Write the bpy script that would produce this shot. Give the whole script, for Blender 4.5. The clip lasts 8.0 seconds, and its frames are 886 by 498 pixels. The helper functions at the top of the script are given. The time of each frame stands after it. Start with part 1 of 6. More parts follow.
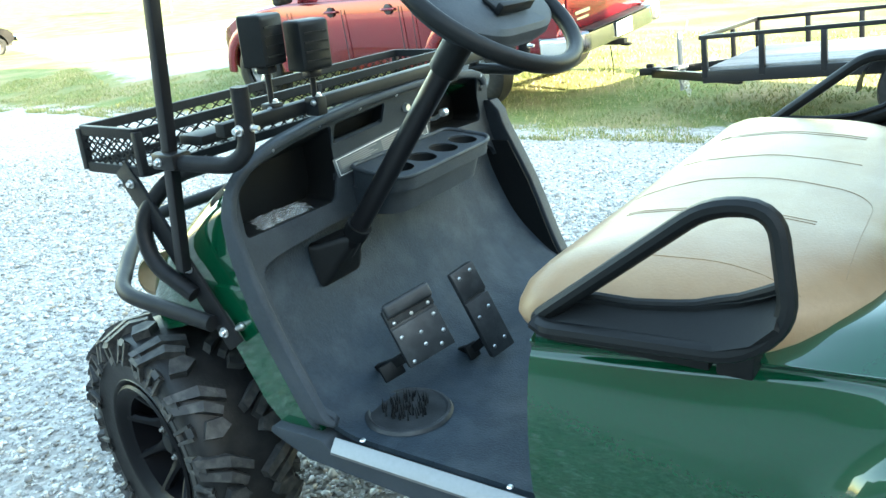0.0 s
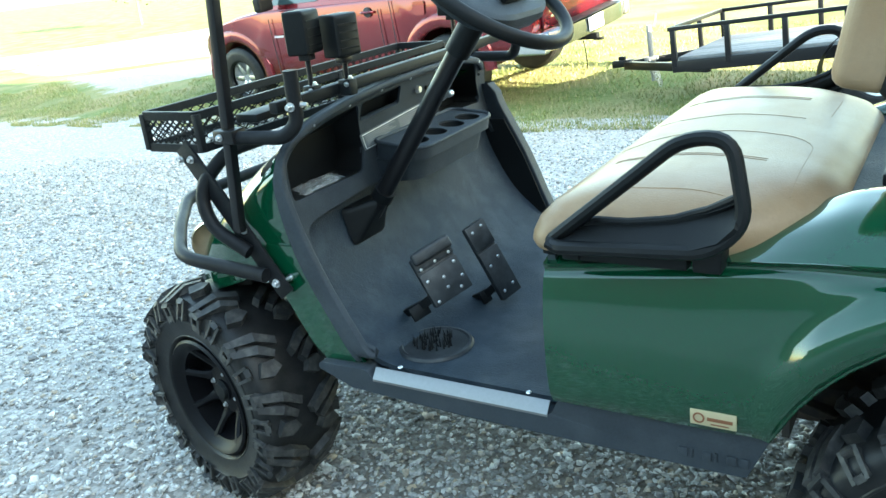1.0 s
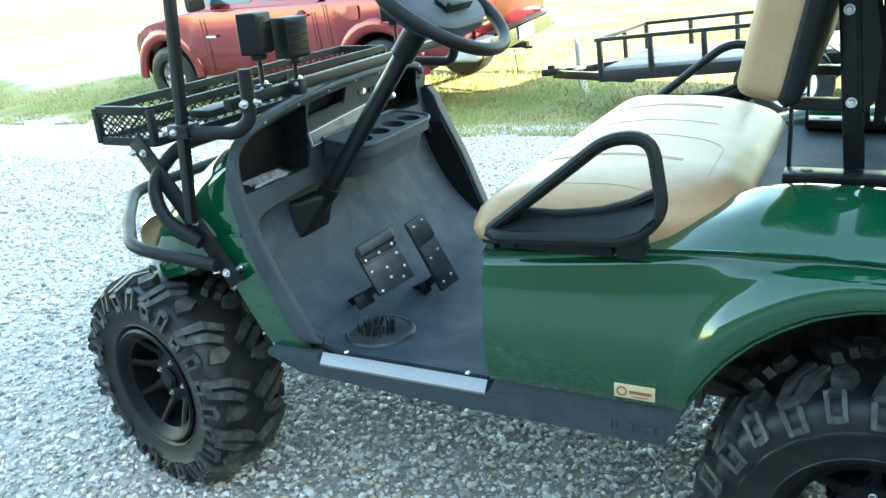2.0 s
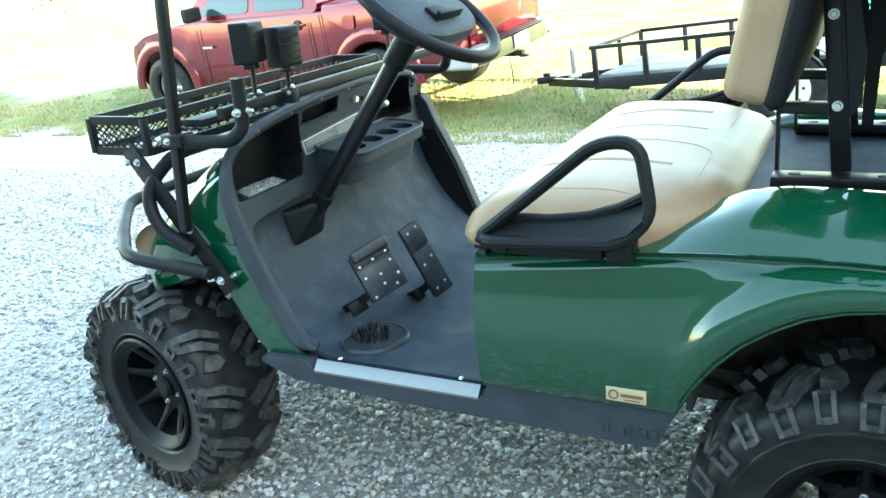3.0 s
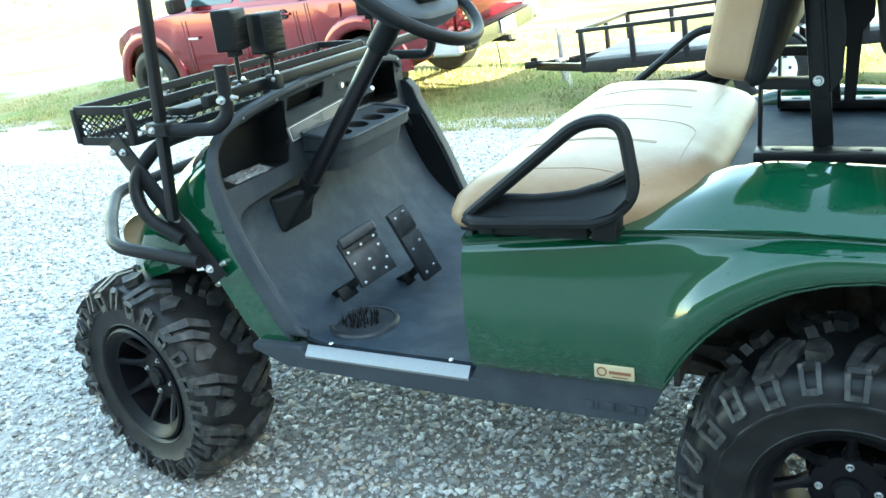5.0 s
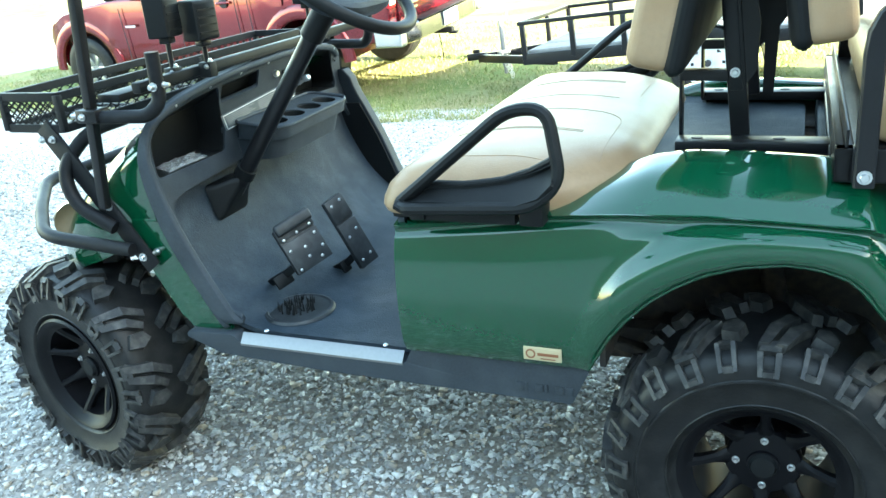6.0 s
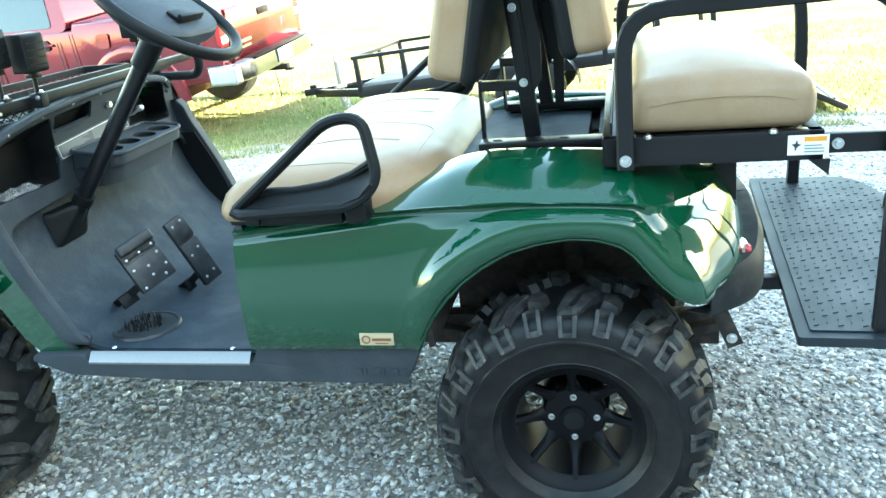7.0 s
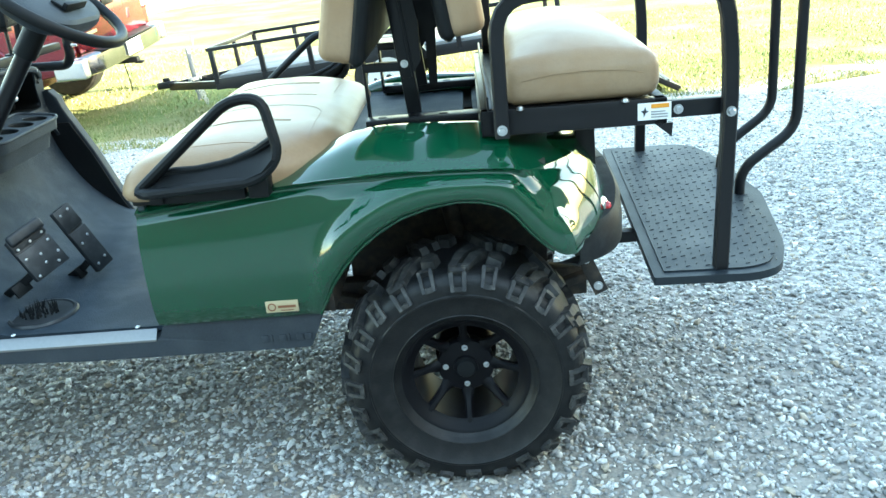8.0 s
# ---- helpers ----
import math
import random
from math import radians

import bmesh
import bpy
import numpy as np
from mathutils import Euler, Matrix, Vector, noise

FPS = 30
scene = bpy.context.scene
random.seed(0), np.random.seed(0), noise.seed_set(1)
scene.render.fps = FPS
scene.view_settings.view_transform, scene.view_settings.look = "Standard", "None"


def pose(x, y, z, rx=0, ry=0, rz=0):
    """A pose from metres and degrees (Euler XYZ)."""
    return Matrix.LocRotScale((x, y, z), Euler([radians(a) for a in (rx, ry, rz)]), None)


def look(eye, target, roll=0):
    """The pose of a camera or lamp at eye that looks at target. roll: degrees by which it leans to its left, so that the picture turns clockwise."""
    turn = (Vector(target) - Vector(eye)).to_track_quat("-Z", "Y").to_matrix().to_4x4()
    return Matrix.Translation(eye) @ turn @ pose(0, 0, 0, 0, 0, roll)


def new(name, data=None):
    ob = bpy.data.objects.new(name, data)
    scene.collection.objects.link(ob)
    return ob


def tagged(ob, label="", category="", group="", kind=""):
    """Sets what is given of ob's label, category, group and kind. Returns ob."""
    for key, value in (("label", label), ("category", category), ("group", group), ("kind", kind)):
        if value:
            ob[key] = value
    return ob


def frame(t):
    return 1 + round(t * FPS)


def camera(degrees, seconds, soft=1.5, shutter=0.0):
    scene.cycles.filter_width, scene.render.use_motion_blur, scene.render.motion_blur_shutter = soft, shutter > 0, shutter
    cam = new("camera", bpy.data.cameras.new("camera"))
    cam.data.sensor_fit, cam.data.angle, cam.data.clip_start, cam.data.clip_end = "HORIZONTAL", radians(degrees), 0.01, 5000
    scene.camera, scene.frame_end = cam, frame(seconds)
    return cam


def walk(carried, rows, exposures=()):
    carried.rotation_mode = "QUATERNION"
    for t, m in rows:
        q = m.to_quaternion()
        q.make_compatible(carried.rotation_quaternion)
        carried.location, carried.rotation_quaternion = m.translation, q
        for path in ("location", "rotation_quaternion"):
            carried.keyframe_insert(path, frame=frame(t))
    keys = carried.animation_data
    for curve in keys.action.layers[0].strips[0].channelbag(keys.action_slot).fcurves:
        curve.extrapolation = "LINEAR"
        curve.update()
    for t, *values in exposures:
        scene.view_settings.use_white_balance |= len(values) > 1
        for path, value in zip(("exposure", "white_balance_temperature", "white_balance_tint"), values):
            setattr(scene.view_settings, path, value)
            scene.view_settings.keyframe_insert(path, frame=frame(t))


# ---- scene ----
cam = camera(56.0, 8.0)
PATH = [
    (0, (1.481, -0.979, 1.3), (0.397, 0.559, 0.622), -5.1),
    (0.5, (1.57, -1.102, 1.308), (0.398, 0.375, 0.638), -5.7),
    (1, (1.572, -1.282, 1.306), (0.53, 0.286, 0.63), -6.8),
    (1.5, (1.595, -1.374, 1.312), (0.677, 0.262, 0.621), -5.0),
    (2, (1.607, -1.405, 1.321), (0.712, 0.249, 0.641), -4.7),
    (3.5, (1.632, -1.41, 1.317), (0.74, 0.255, 0.66), -5.4),
    (4, (1.635, -1.409, 1.318), (0.753, 0.253, 0.64), -5.8),
    (4.5, (1.632, -1.412, 1.314), (0.75, 0.247, 0.627), -6.2),
    (6, (1.676, -1.434, 1.306), (0.919, 0.272, 0.587), -5.1),
    (6.5, (1.714, -1.481, 1.305), (1.155, 0.305, 0.599), -4.9),
    (7, (1.782, -1.613, 1.29), (1.356, 0.223, 0.621), -5.5),
    (7.5, (1.804, -1.7, 1.292), (1.539, 0.147, 0.572), -5.1),
    (8, (1.725, -1.796, 1.3), (1.631, 0.069, 0.583), -5.1),
]
walk(cam, [(t, look(eye, target, roll)) for t, eye, target, roll in PATH],
     exposures=[(0.0, 3.72, 7300, -5), (0.5, 3.58, 7300, -5), (1.0, 3.47, 7300, -5), (2.0, 3.77, 7300, -5), (4.5, 3.86, 7300, -5), (6.0, 3.99, 7300, -5), (6.5, 4.19, 7300, -5), (7.0, 4.07, 7300, -5), (7.5, 4.03, 7300, -5), (8.0, 3.73, 7300, -5)])

# ---- light ----
SUN_ELEVATION, SUN_AZIMUTH = 14.0, 100.0   # degrees; azimuth clockwise from +y
world = bpy.data.worlds.new("sky")
scene.world = world
world.use_nodes = True
wn = world.node_tree.nodes
sky = wn.new("ShaderNodeTexSky")
sky.sky_type = 'NISHITA'
sky.sun_disc = False
sky.sun_elevation = radians(SUN_ELEVATION)
sky.sun_rotation = radians(SUN_AZIMUTH)
world.node_tree.links.new(sky.outputs[0], wn["Background"].inputs[0])
wn["Background"].inputs[1].default_value = 0.15

sun_dir = Vector((math.sin(radians(SUN_AZIMUTH)) * math.cos(radians(SUN_ELEVATION)),
                  math.cos(radians(SUN_AZIMUTH)) * math.cos(radians(SUN_ELEVATION)),
                  math.sin(radians(SUN_ELEVATION))))
sun_data = bpy.data.lights.new("sun", 'SUN')
sun_data.energy, sun_data.angle, sun_data.color = 4.5, radians(0.53), (1.0, 0.9, 0.75)
sun = new("sun", sun_data)
sun.matrix_world = look(sun_dir * 50, (0, 0, 0))

from mathutils import bvhtree

# ---- building helpers ----
YC = 0.50          # middle line of the cart; its driver's side lies near y = 0
TAU = math.tau


def curve_at(keys, v):
    """A smooth value from a few (place, value) keys."""
    if v <= keys[0][0]:
        return keys[0][1]
    for (a, fa), (b, fb) in zip(keys, keys[1:]):
        if v <= b:
            s = (v - a) / (b - a)
            return fa + (fb - fa) * s
    return keys[-1][1]


def mesh_from(bm, name, smooth=None):
    me = bpy.data.meshes.new(name)
    bmesh.ops.recalc_face_normals(bm, faces=bm.faces)
    bm.to_mesh(me)
    bm.free()
    if smooth:
        for p in me.polygons:
            p.use_smooth = True
        me.set_sharp_from_angle(angle=radians(smooth))
    return me


def part(name, bm, material, parent=None, label="", smooth=35):
    """Links a bmesh as one mesh object under a thing or a part."""
    ob = new(name, mesh_from(bm, name, smooth))
    ob.data.materials.append(material)
    ob.parent = parent
    if label:
        tagged(ob, label)
    return ob


def thing(name, label, category, group="", at=(0, 0, 0)):
    ob = new(name)
    ob.empty_display_size = 0.1
    ob.location = at
    return tagged(ob, label, category, group)


def join_bm(*bms):
    out = bmesh.new()
    for b in bms:
        me = bpy.data.meshes.new("tmp")
        b.to_mesh(me)
        out.from_mesh(me)
        bpy.data.meshes.remove(me)
        b.free()
    return out


def moved(bm, m):
    bmesh.ops.transform(bm, matrix=m, verts=bm.verts)
    return bm


def mirrored(bm, yc=YC):
    for v in bm.verts:
        v.co.y = 2 * yc - v.co.y
    bmesh.ops.reverse_faces(bm, faces=bm.faces)
    return bm


def box(x0, x1, y0, y1, z0, z1, bevel=0.0, segs=2):
    bm = bmesh.new()
    bmesh.ops.create_cube(bm, size=1)
    for v in bm.verts:
        v.co = Vector((x0 + (v.co.x + .5) * (x1 - x0), y0 + (v.co.y + .5) * (y1 - y0), z0 + (v.co.z + .5) * (z1 - z0)))
    if bevel:
        bmesh.ops.bevel(bm, geom=bm.edges[:], offset=bevel, segments=segs, profile=0.5, affect='EDGES')
    return bm


def beam(a, b, w, h, bevel=0.0, up=(0, 0, 1)):
    """A straight bar from a to b, w wide and h high."""
    a, b = Vector(a), Vector(b)
    d = b - a
    bm = box(-w / 2, w / 2, 0, d.length, -h / 2, h / 2, bevel)
    y = d.normalized()
    x = y.cross(Vector(up))
    x = x.normalized() if x.length > 1e-5 else Vector((1, 0, 0))
    z = x.cross(y)
    m = Matrix((x, y, z)).transposed().to_4x4()
    return moved(bm, Matrix.Translation(a) @ m)


def rounded(points, radius, steps=5, closed=False):
    """A polyline with its corners rounded."""
    pts = [Vector(p) for p in points]
    out, n = [], len(pts)
    for i, p in enumerate(pts):
        if not closed and i in (0, n - 1):
            out.append(p)
            continue
        a, b = pts[i - 1] - p, pts[(i + 1) % n] - p
        r = min(radius, a.length * .48, b.length * .48)
        s, e = p + a.normalized() * r, p + b.normalized() * r
        for k in range(steps + 1):
            t = k / steps
            out.append(s * (1 - t) ** 2 + p * 2 * t * (1 - t) + e * t * t)
    return out


def tube(points, r, segs=10, radius=0.0, square=False, closed=False, caps=True, ry=None):
    """A round (or square) tube along a polyline."""
    pts = rounded(points, radius, closed=closed) if radius else [Vector(p) for p in points]
    bm = bmesh.new()
    n = len(pts)
    rings = []
    ref = None
    for i, p in enumerate(pts):
        if closed:
            d = pts[(i + 1) % n] - pts[i - 1]
        else:
            d = pts[min(i + 1, n - 1)] - pts[max(i - 1, 0)]
        d.normalize()
        if ref is None:
            ref = Vector((0, 0, 1)) if abs(d.z) < 0.9 else Vector((1, 0, 0))
        u = (ref - d * ref.dot(d)).normalized()
        ref = u
        v = d.cross(u)
        ring = []
        if square:
            b = (ry or r)
            c = 0.25 * min(r, b)
            for s, t in ((r, b - c), (r - c, b), (-r + c, b), (-r, b - c), (-r, -b + c), (-r + c, -b), (r - c, -b), (r, -b + c)):
                ring.append(bm.verts.new(p + u * s + v * t))
        else:
            for k in range(segs):
                a = TAU * k / segs
                ring.append(bm.verts.new(p + u * math.cos(a) * r + v * math.sin(a) * (ry or r)))
        rings.append(ring)
    m = len(rings[0])
    for i in range(n if closed else n - 1):
        A, B = rings[i], rings[(i + 1) % n]
        for k in range(m):
            bm.faces.new((A[k], A[(k + 1) % m], B[(k + 1) % m], B[k]))
    if caps and not closed:
        bm.faces.new(rings[0][::-1])
        bm.faces.new(rings[-1])
    return bm


def lathe(profile, segs=32, closed=True):
    """Turns (radius, along) pairs round the y axis."""
    bm = bmesh.new()
    rings = []
    for r, y in profile:
        if r < 1e-6:
            rings.append([bm.verts.new((0, y, 0))])
        else:
            rings.append([bm.verts.new((r * math.cos(TAU * k / segs), y, r * math.sin(TAU * k / segs))) for k in range(segs)])
    for A, B in zip(rings, rings[1:]):
        for k in range(segs):
            j = (k + 1) % segs
            if len(A) == 1 and len(B) == 1:
                continue
            if len(A) == 1:
                bm.faces.new((A[0], B[j], B[k]))
            elif len(B) == 1:
                bm.faces.new((A[k], A[j], B[0]))
            else:
                bm.faces.new((A[k], A[j], B[j], B[k]))
    return bm


def loft(rows, wrap=False):
    bm = bmesh.new()
    V = [[bm.verts.new(p) for p in row] for row in rows]
    for A, B in zip(V, V[1:]):
        for k in range(len(A) - (0 if wrap else 1)):
            j = (k + 1) % len(A)
            bm.faces.new((A[k], A[j], B[j], B[k]))
    return bm


def sheet(outer, holes=(), cuts_u=(), cuts_v=()):
    """A flat sheet in (u, v), with holes, cut along lines of constant u or v so that it can be bent."""
    bm = bmesh.new()
    edges = []
    for loop in (outer, *holes):
        vs = [bm.verts.new((p[0], p[1], 0)) for p in loop]
        edges += [bm.edges.new((vs[i], vs[(i + 1) % len(vs)])) for i in range(len(vs))]
    bmesh.ops.triangle_fill(bm, use_beauty=True, use_dissolve=False, edges=edges)
    for axis, cuts in ((0, cuts_u), (1, cuts_v)):
        for c in cuts:
            co, no = [0, 0, 0], [0, 0, 0]
            co[axis], no[axis] = c, 1
            bmesh.ops.bisect_plane(bm, geom=bm.verts[:] + bm.edges[:] + bm.faces[:], dist=1e-5, plane_co=co, plane_no=no)
    return bm


def bent(bm, fn):
    for v in bm.verts:
        v.co = Vector(fn(v.co.x, v.co.y))
    return bm


def thick(bm, d):
    """Gives a sheet thickness d along its normals."""
    bmesh.ops.recalc_face_normals(bm, faces=bm.faces)
    bmesh.ops.solidify(bm, geom=bm.faces[:], thickness=d)
    return bm


def slab(outer, depth, holes=(), bevel=0.0):
    """An outline in (x, z) pushed along y from 0 to depth."""
    bm = sheet(outer, holes)
    geo = bmesh.ops.extrude_face_region(bm, geom=bm.faces[:])
    for v in geo["geom"]:
        if isinstance(v, bmesh.types.BMVert):
            v.co.z = depth
    for v in bm.verts:
        v.co = Vector((v.co.x, v.co.z, v.co.y))
    if bevel:
        sharp = [e for e in bm.edges if len(e.link_faces) == 2 and e.calc_face_angle(0) > 0.9]
        bmesh.ops.bevel(bm, geom=sharp, offset=bevel, segments=2, profile=0.5, affect='EDGES', clamp_overlap=True)
    return bm


def arc2(points, radius, steps=5):
    return [(p.x, p.y) for p in rounded([(a, b, 0) for a, b in points], radius, steps, closed=True)]


def bolt(at, axis, r=0.009, h=0.008):
    """A hexagon bolt head with a washer."""
    bm = lathe([(0, h), (r * .8, h), (r, h * .75), (r, h * .25), (r * 1.5, h * .25), (r * 1.5, 0), (0, 0)], 12)
    q = Vector((0, 1, 0)).rotation_difference(Vector(axis))
    return moved(bm, Matrix.Translation(at) @ q.to_matrix().to_4x4())


def rivet(at, axis, r=0.006):
    bm = lathe([(0, r * .6), (r * .6, r * .45), (r, 0), (0, 0)], 10)
    q = Vector((0, 1, 0)).rotation_difference(Vector(axis))
    return moved(bm, Matrix.Translation(at) @ q.to_matrix().to_4x4())

# ---- materials ----
def material(name, colour, rough=0.5, metal=0.0, vary=0.15, grain=60.0, stain=4.0, bump=0.1, bump_scale=None, coat=0.0,
             dirt=None, dirt_amount=0.0, spec=0.5, random_piece=0.0, bump_distance=0.002):
    """Grain and stains at two scales over a base colour, uneven gloss and fine relief."""
    m = bpy.data.materials.new(name)
    m.use_nodes = True
    n, k = m.node_tree.nodes, m.node_tree.links
    b = n["Principled BSDF"]
    co = n.new("ShaderNodeTexCoord")
    fine, coarse = n.new("ShaderNodeTexNoise"), n.new("ShaderNodeTexNoise")
    fine.inputs["Scale"].default_value, fine.inputs["Detail"].default_value = grain, 4
    coarse.inputs["Scale"].default_value, coarse.inputs["Detail"].default_value = stain, 5
    k.new(co.outputs["Object"], fine.inputs["Vector"])
    k.new(co.outputs["Object"], coarse.inputs["Vector"])
    both = n.new("ShaderNodeMath")
    both.operation = 'MULTIPLY_ADD'
    k.new(coarse.outputs["Fac"], both.inputs[0])
    both.inputs[1].default_value = 0.6
    half = n.new("ShaderNodeMath")
    half.operation = 'MULTIPLY'
    half.inputs[1].default_value = 0.4
    k.new(fine.outputs["Fac"], half.inputs[0])
    k.new(half.outputs[0], both.inputs[2])
    ramp = n.new("ShaderNodeMapRange")
    ramp.inputs["From Min"].default_value, ramp.inputs["From Max"].default_value = 0.3, 0.7
    ramp.inputs["To Min"].default_value, ramp.inputs["To Max"].default_value = 1 - vary, 1 + vary
    k.new(both.outputs[0], ramp.inputs["Value"])
    mul = n.new("ShaderNodeVectorMath")
    mul.operation = 'SCALE'
    mul.inputs[0].default_value = colour
    k.new(ramp.outputs[0], mul.inputs["Scale"])
    out = mul.outputs[0]
    if random_piece:
        info = n.new("ShaderNodeObjectInfo")
        r2 = n.new("ShaderNodeMapRange")
        r2.inputs["To Min"].default_value, r2.inputs["To Max"].default_value = 1 - random_piece, 1 + random_piece
        k.new(info.outputs["Random"], r2.inputs["Value"])
        mul2 = n.new("ShaderNodeVectorMath")
        mul2.operation = 'SCALE'
        k.new(out, mul2.inputs[0])
        k.new(r2.outputs[0], mul2.inputs["Scale"])
        out = mul2.outputs[0]
    if dirt:
        spots = n.new("ShaderNodeTexNoise")
        spots.inputs["Scale"].default_value, spots.inputs["Detail"].default_value = stain * 3, 8
        k.new(co.outputs["Object"], spots.inputs["Vector"])
        dr = n.new("ShaderNodeMapRange")
        dr.inputs["From Min"].default_value, dr.inputs["From Max"].default_value = 0.45, 0.75
        dr.inputs["To Max"].default_value = dirt_amount
        k.new(spots.outputs["Fac"], dr.inputs["Value"])
        mix = n.new("ShaderNodeMix")
        mix.data_type = 'RGBA'
        k.new(dr.outputs[0], mix.inputs["Factor"])
        k.new(out, mix.inputs["A"])
        mix.inputs["B"].default_value = (*dirt, 1)
        out = mix.outputs["Result"]
    k.new(out, b.inputs["Base Color"])
    rr = n.new("ShaderNodeMapRange")
    rr.inputs["From Min"].default_value, rr.inputs["From Max"].default_value = 0.3, 0.7
    rr.inputs["To Min"].default_value, rr.inputs["To Max"].default_value = max(0.02, rough * 0.85), min(1, rough * 1.15)
    k.new(coarse.outputs["Fac"], rr.inputs["Value"])
    k.new(rr.outputs[0], b.inputs["Roughness"])
    b.inputs["Metallic"].default_value = metal
    b.inputs["Coat Weight"].default_value = coat
    b.inputs["Coat Roughness"].default_value = 0.03
    b.inputs["Specular IOR Level"].default_value = spec
    if bump:
        bn = n.new("ShaderNodeBump")
        bn.inputs["Strength"].default_value, bn.inputs["Distance"].default_value = bump, bump_distance
        if bump_scale:
            t = n.new("ShaderNodeTexNoise")
            t.inputs["Scale"].default_value, t.inputs["Detail"].default_value = bump_scale, 3
            k.new(co.outputs["Object"], t.inputs["Vector"])
            k.new(t.outputs["Fac"], bn.inputs["Height"])
        else:
            k.new(fine.outputs["Fac"], bn.inputs["Height"])
        k.new(bn.outputs[0], b.inputs["Normal"])
    return m


green = material("green_paint", (0.0025, 0.050, 0.022), 0.07, vary=0.06, grain=200, stain=2, bump=0.0, coat=0.55, spec=0.5)
plastic = material("textured_black_plastic", (0.032, 0.040, 0.049), 0.58, vary=0.25, grain=180, stain=5, bump=0.35, bump_scale=420,
                   dirt=(0.10, 0.11, 0.12), dirt_amount=0.16, spec=0.25)
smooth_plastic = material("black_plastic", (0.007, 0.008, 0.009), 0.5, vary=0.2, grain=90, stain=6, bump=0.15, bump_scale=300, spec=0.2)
mat_rubber = material("floor_mat", (0.018, 0.029, 0.041), 0.65, vary=0.35, grain=150, stain=5, spec=0.3, bump=0.9, bump_scale=240,
                      dirt=(0.065, 0.078, 0.09), dirt_amount=0.5)
pedal_rubber = material("pedal_rubber", (0.016, 0.019, 0.022), 0.5, vary=0.25, grain=150, stain=12, bump=0.3, bump_scale=300,
                        dirt=(0.07, 0.075, 0.08), dirt_amount=0.4)
vinyl = material("tan_vinyl", (0.300, 0.202, 0.122), 0.36, vary=0.10, grain=120, stain=5, bump=0.25, bump_scale=260,
                 dirt=(0.22, 0.12, 0.055), dirt_amount=0.45, spec=0.26)
vinyl_seam = material("tan_stitching", (0.26, 0.165, 0.09), 0.6, vary=0.1)
steel = material("black_powder_coat", (0.008, 0.008, 0.0095), 0.36, vary=0.2, grain=200, stain=8, bump=0.12, bump_scale=500, spec=0.3)
plate_steel = material("blue_black_plate", (0.006, 0.012, 0.018), 0.5, vary=0.2, grain=200, stain=8, bump=0.15, bump_scale=500)
scuffed = material("scuffed_bumper", (0.013, 0.015, 0.017), 0.6, vary=0.3, grain=120, stain=12, bump=0.3, bump_scale=300,
                   dirt=(0.07, 0.075, 0.08), dirt_amount=0.25, spec=0.25)
worn_steel = material("grey_black_tube", (0.009, 0.0095, 0.011), 0.5, vary=0.25, grain=160, stain=10, bump=0.2, bump_scale=350,
                      dirt=(0.035, 0.036, 0.038), dirt_amount=0.15, spec=0.16)
rubber = material("tyre_rubber", (0.0078, 0.0081, 0.0090), 0.48, vary=0.3, grain=90, stain=8, bump=0.3, bump_scale=160,
                  dirt=(0.10, 0.095, 0.09), dirt_amount=0.12, spec=0.3)
tread_rubber = material("dusty_tread", (0.020, 0.0204, 0.0215), 0.6, vary=0.35, grain=60, stain=14, bump=0.4, bump_scale=160,
                        dirt=(0.15, 0.14, 0.125), dirt_amount=0.42)
rim_black = material("satin_black_alloy", (0.0045, 0.0045, 0.006), 0.45, metal=0.0, vary=0.15, grain=150, bump=0.05, spec=0.15)
aluminium = material("brushed_aluminium", (0.27, 0.265, 0.26), 0.45, metal=1.0, vary=0.1, grain=140, bump=0.1)
zinc = material("zinc_bolt", (0.62, 0.63, 0.64), 0.32, metal=1.0, vary=0.15, grain=120, bump=0.1)
truck_chrome = material("weathered_chrome", (0.36, 0.37, 0.39), 0.16, metal=1.0, vary=0.1, grain=40, bump=0.02)
chrome = material("chrome", (0.78, 0.79, 0.80), 0.08, metal=1.0, vary=0.05, bump=0.0)
underside = material("dirty_frame", (0.030, 0.026, 0.023), 0.8, vary=0.35, grain=60, stain=10, bump=0.4, dirt=(0.16, 0.11, 0.07), dirt_amount=0.4)
white_paint = material("white_label", (0.78, 0.78, 0.76), 0.5, vary=0.04, bump=0.0)
ink = material("dark_print", (0.03, 0.03, 0.035), 0.6, vary=0.1, bump=0.0)
orange_ink = material("orange_print", (0.75, 0.30, 0.03), 0.5, vary=0.05, bump=0.0)
tan_label = material("tan_badge", (0.44, 0.36, 0.22), 0.4, vary=0.06, bump=0.0)
brown_ink = material("brown_print", (0.20, 0.07, 0.03), 0.5, vary=0.1, bump=0.0)
red_lens = material("red_lens", (0.50, 0.012, 0.02), 0.12, vary=0.05, bump=0.0, coat=0.6)
truck_red = material("red_truck_paint", (0.17, 0.005, 0.013), 0.26, metal=0.65, vary=0.05, grain=150, stain=1, bump=0.01, coat=1.0)
lamp_lens = material("amber_tinged_lens", (0.60, 0.46, 0.30), 0.1, vary=0.1, bump=0.0, spec=0.8, coat=0.5)
tinted = material("tinted_glass", (0.03, 0.05, 0.055), 0.05, vary=0.1, bump=0.0, spec=0.9)
truck_trim = material("grey_bumper_plastic", (0.11, 0.115, 0.10), 0.5, vary=0.1, bump=0.1)
plate_grey = material("grey_printed_plate", (0.10, 0.115, 0.125), 0.4, vary=0.1, bump=0.0)
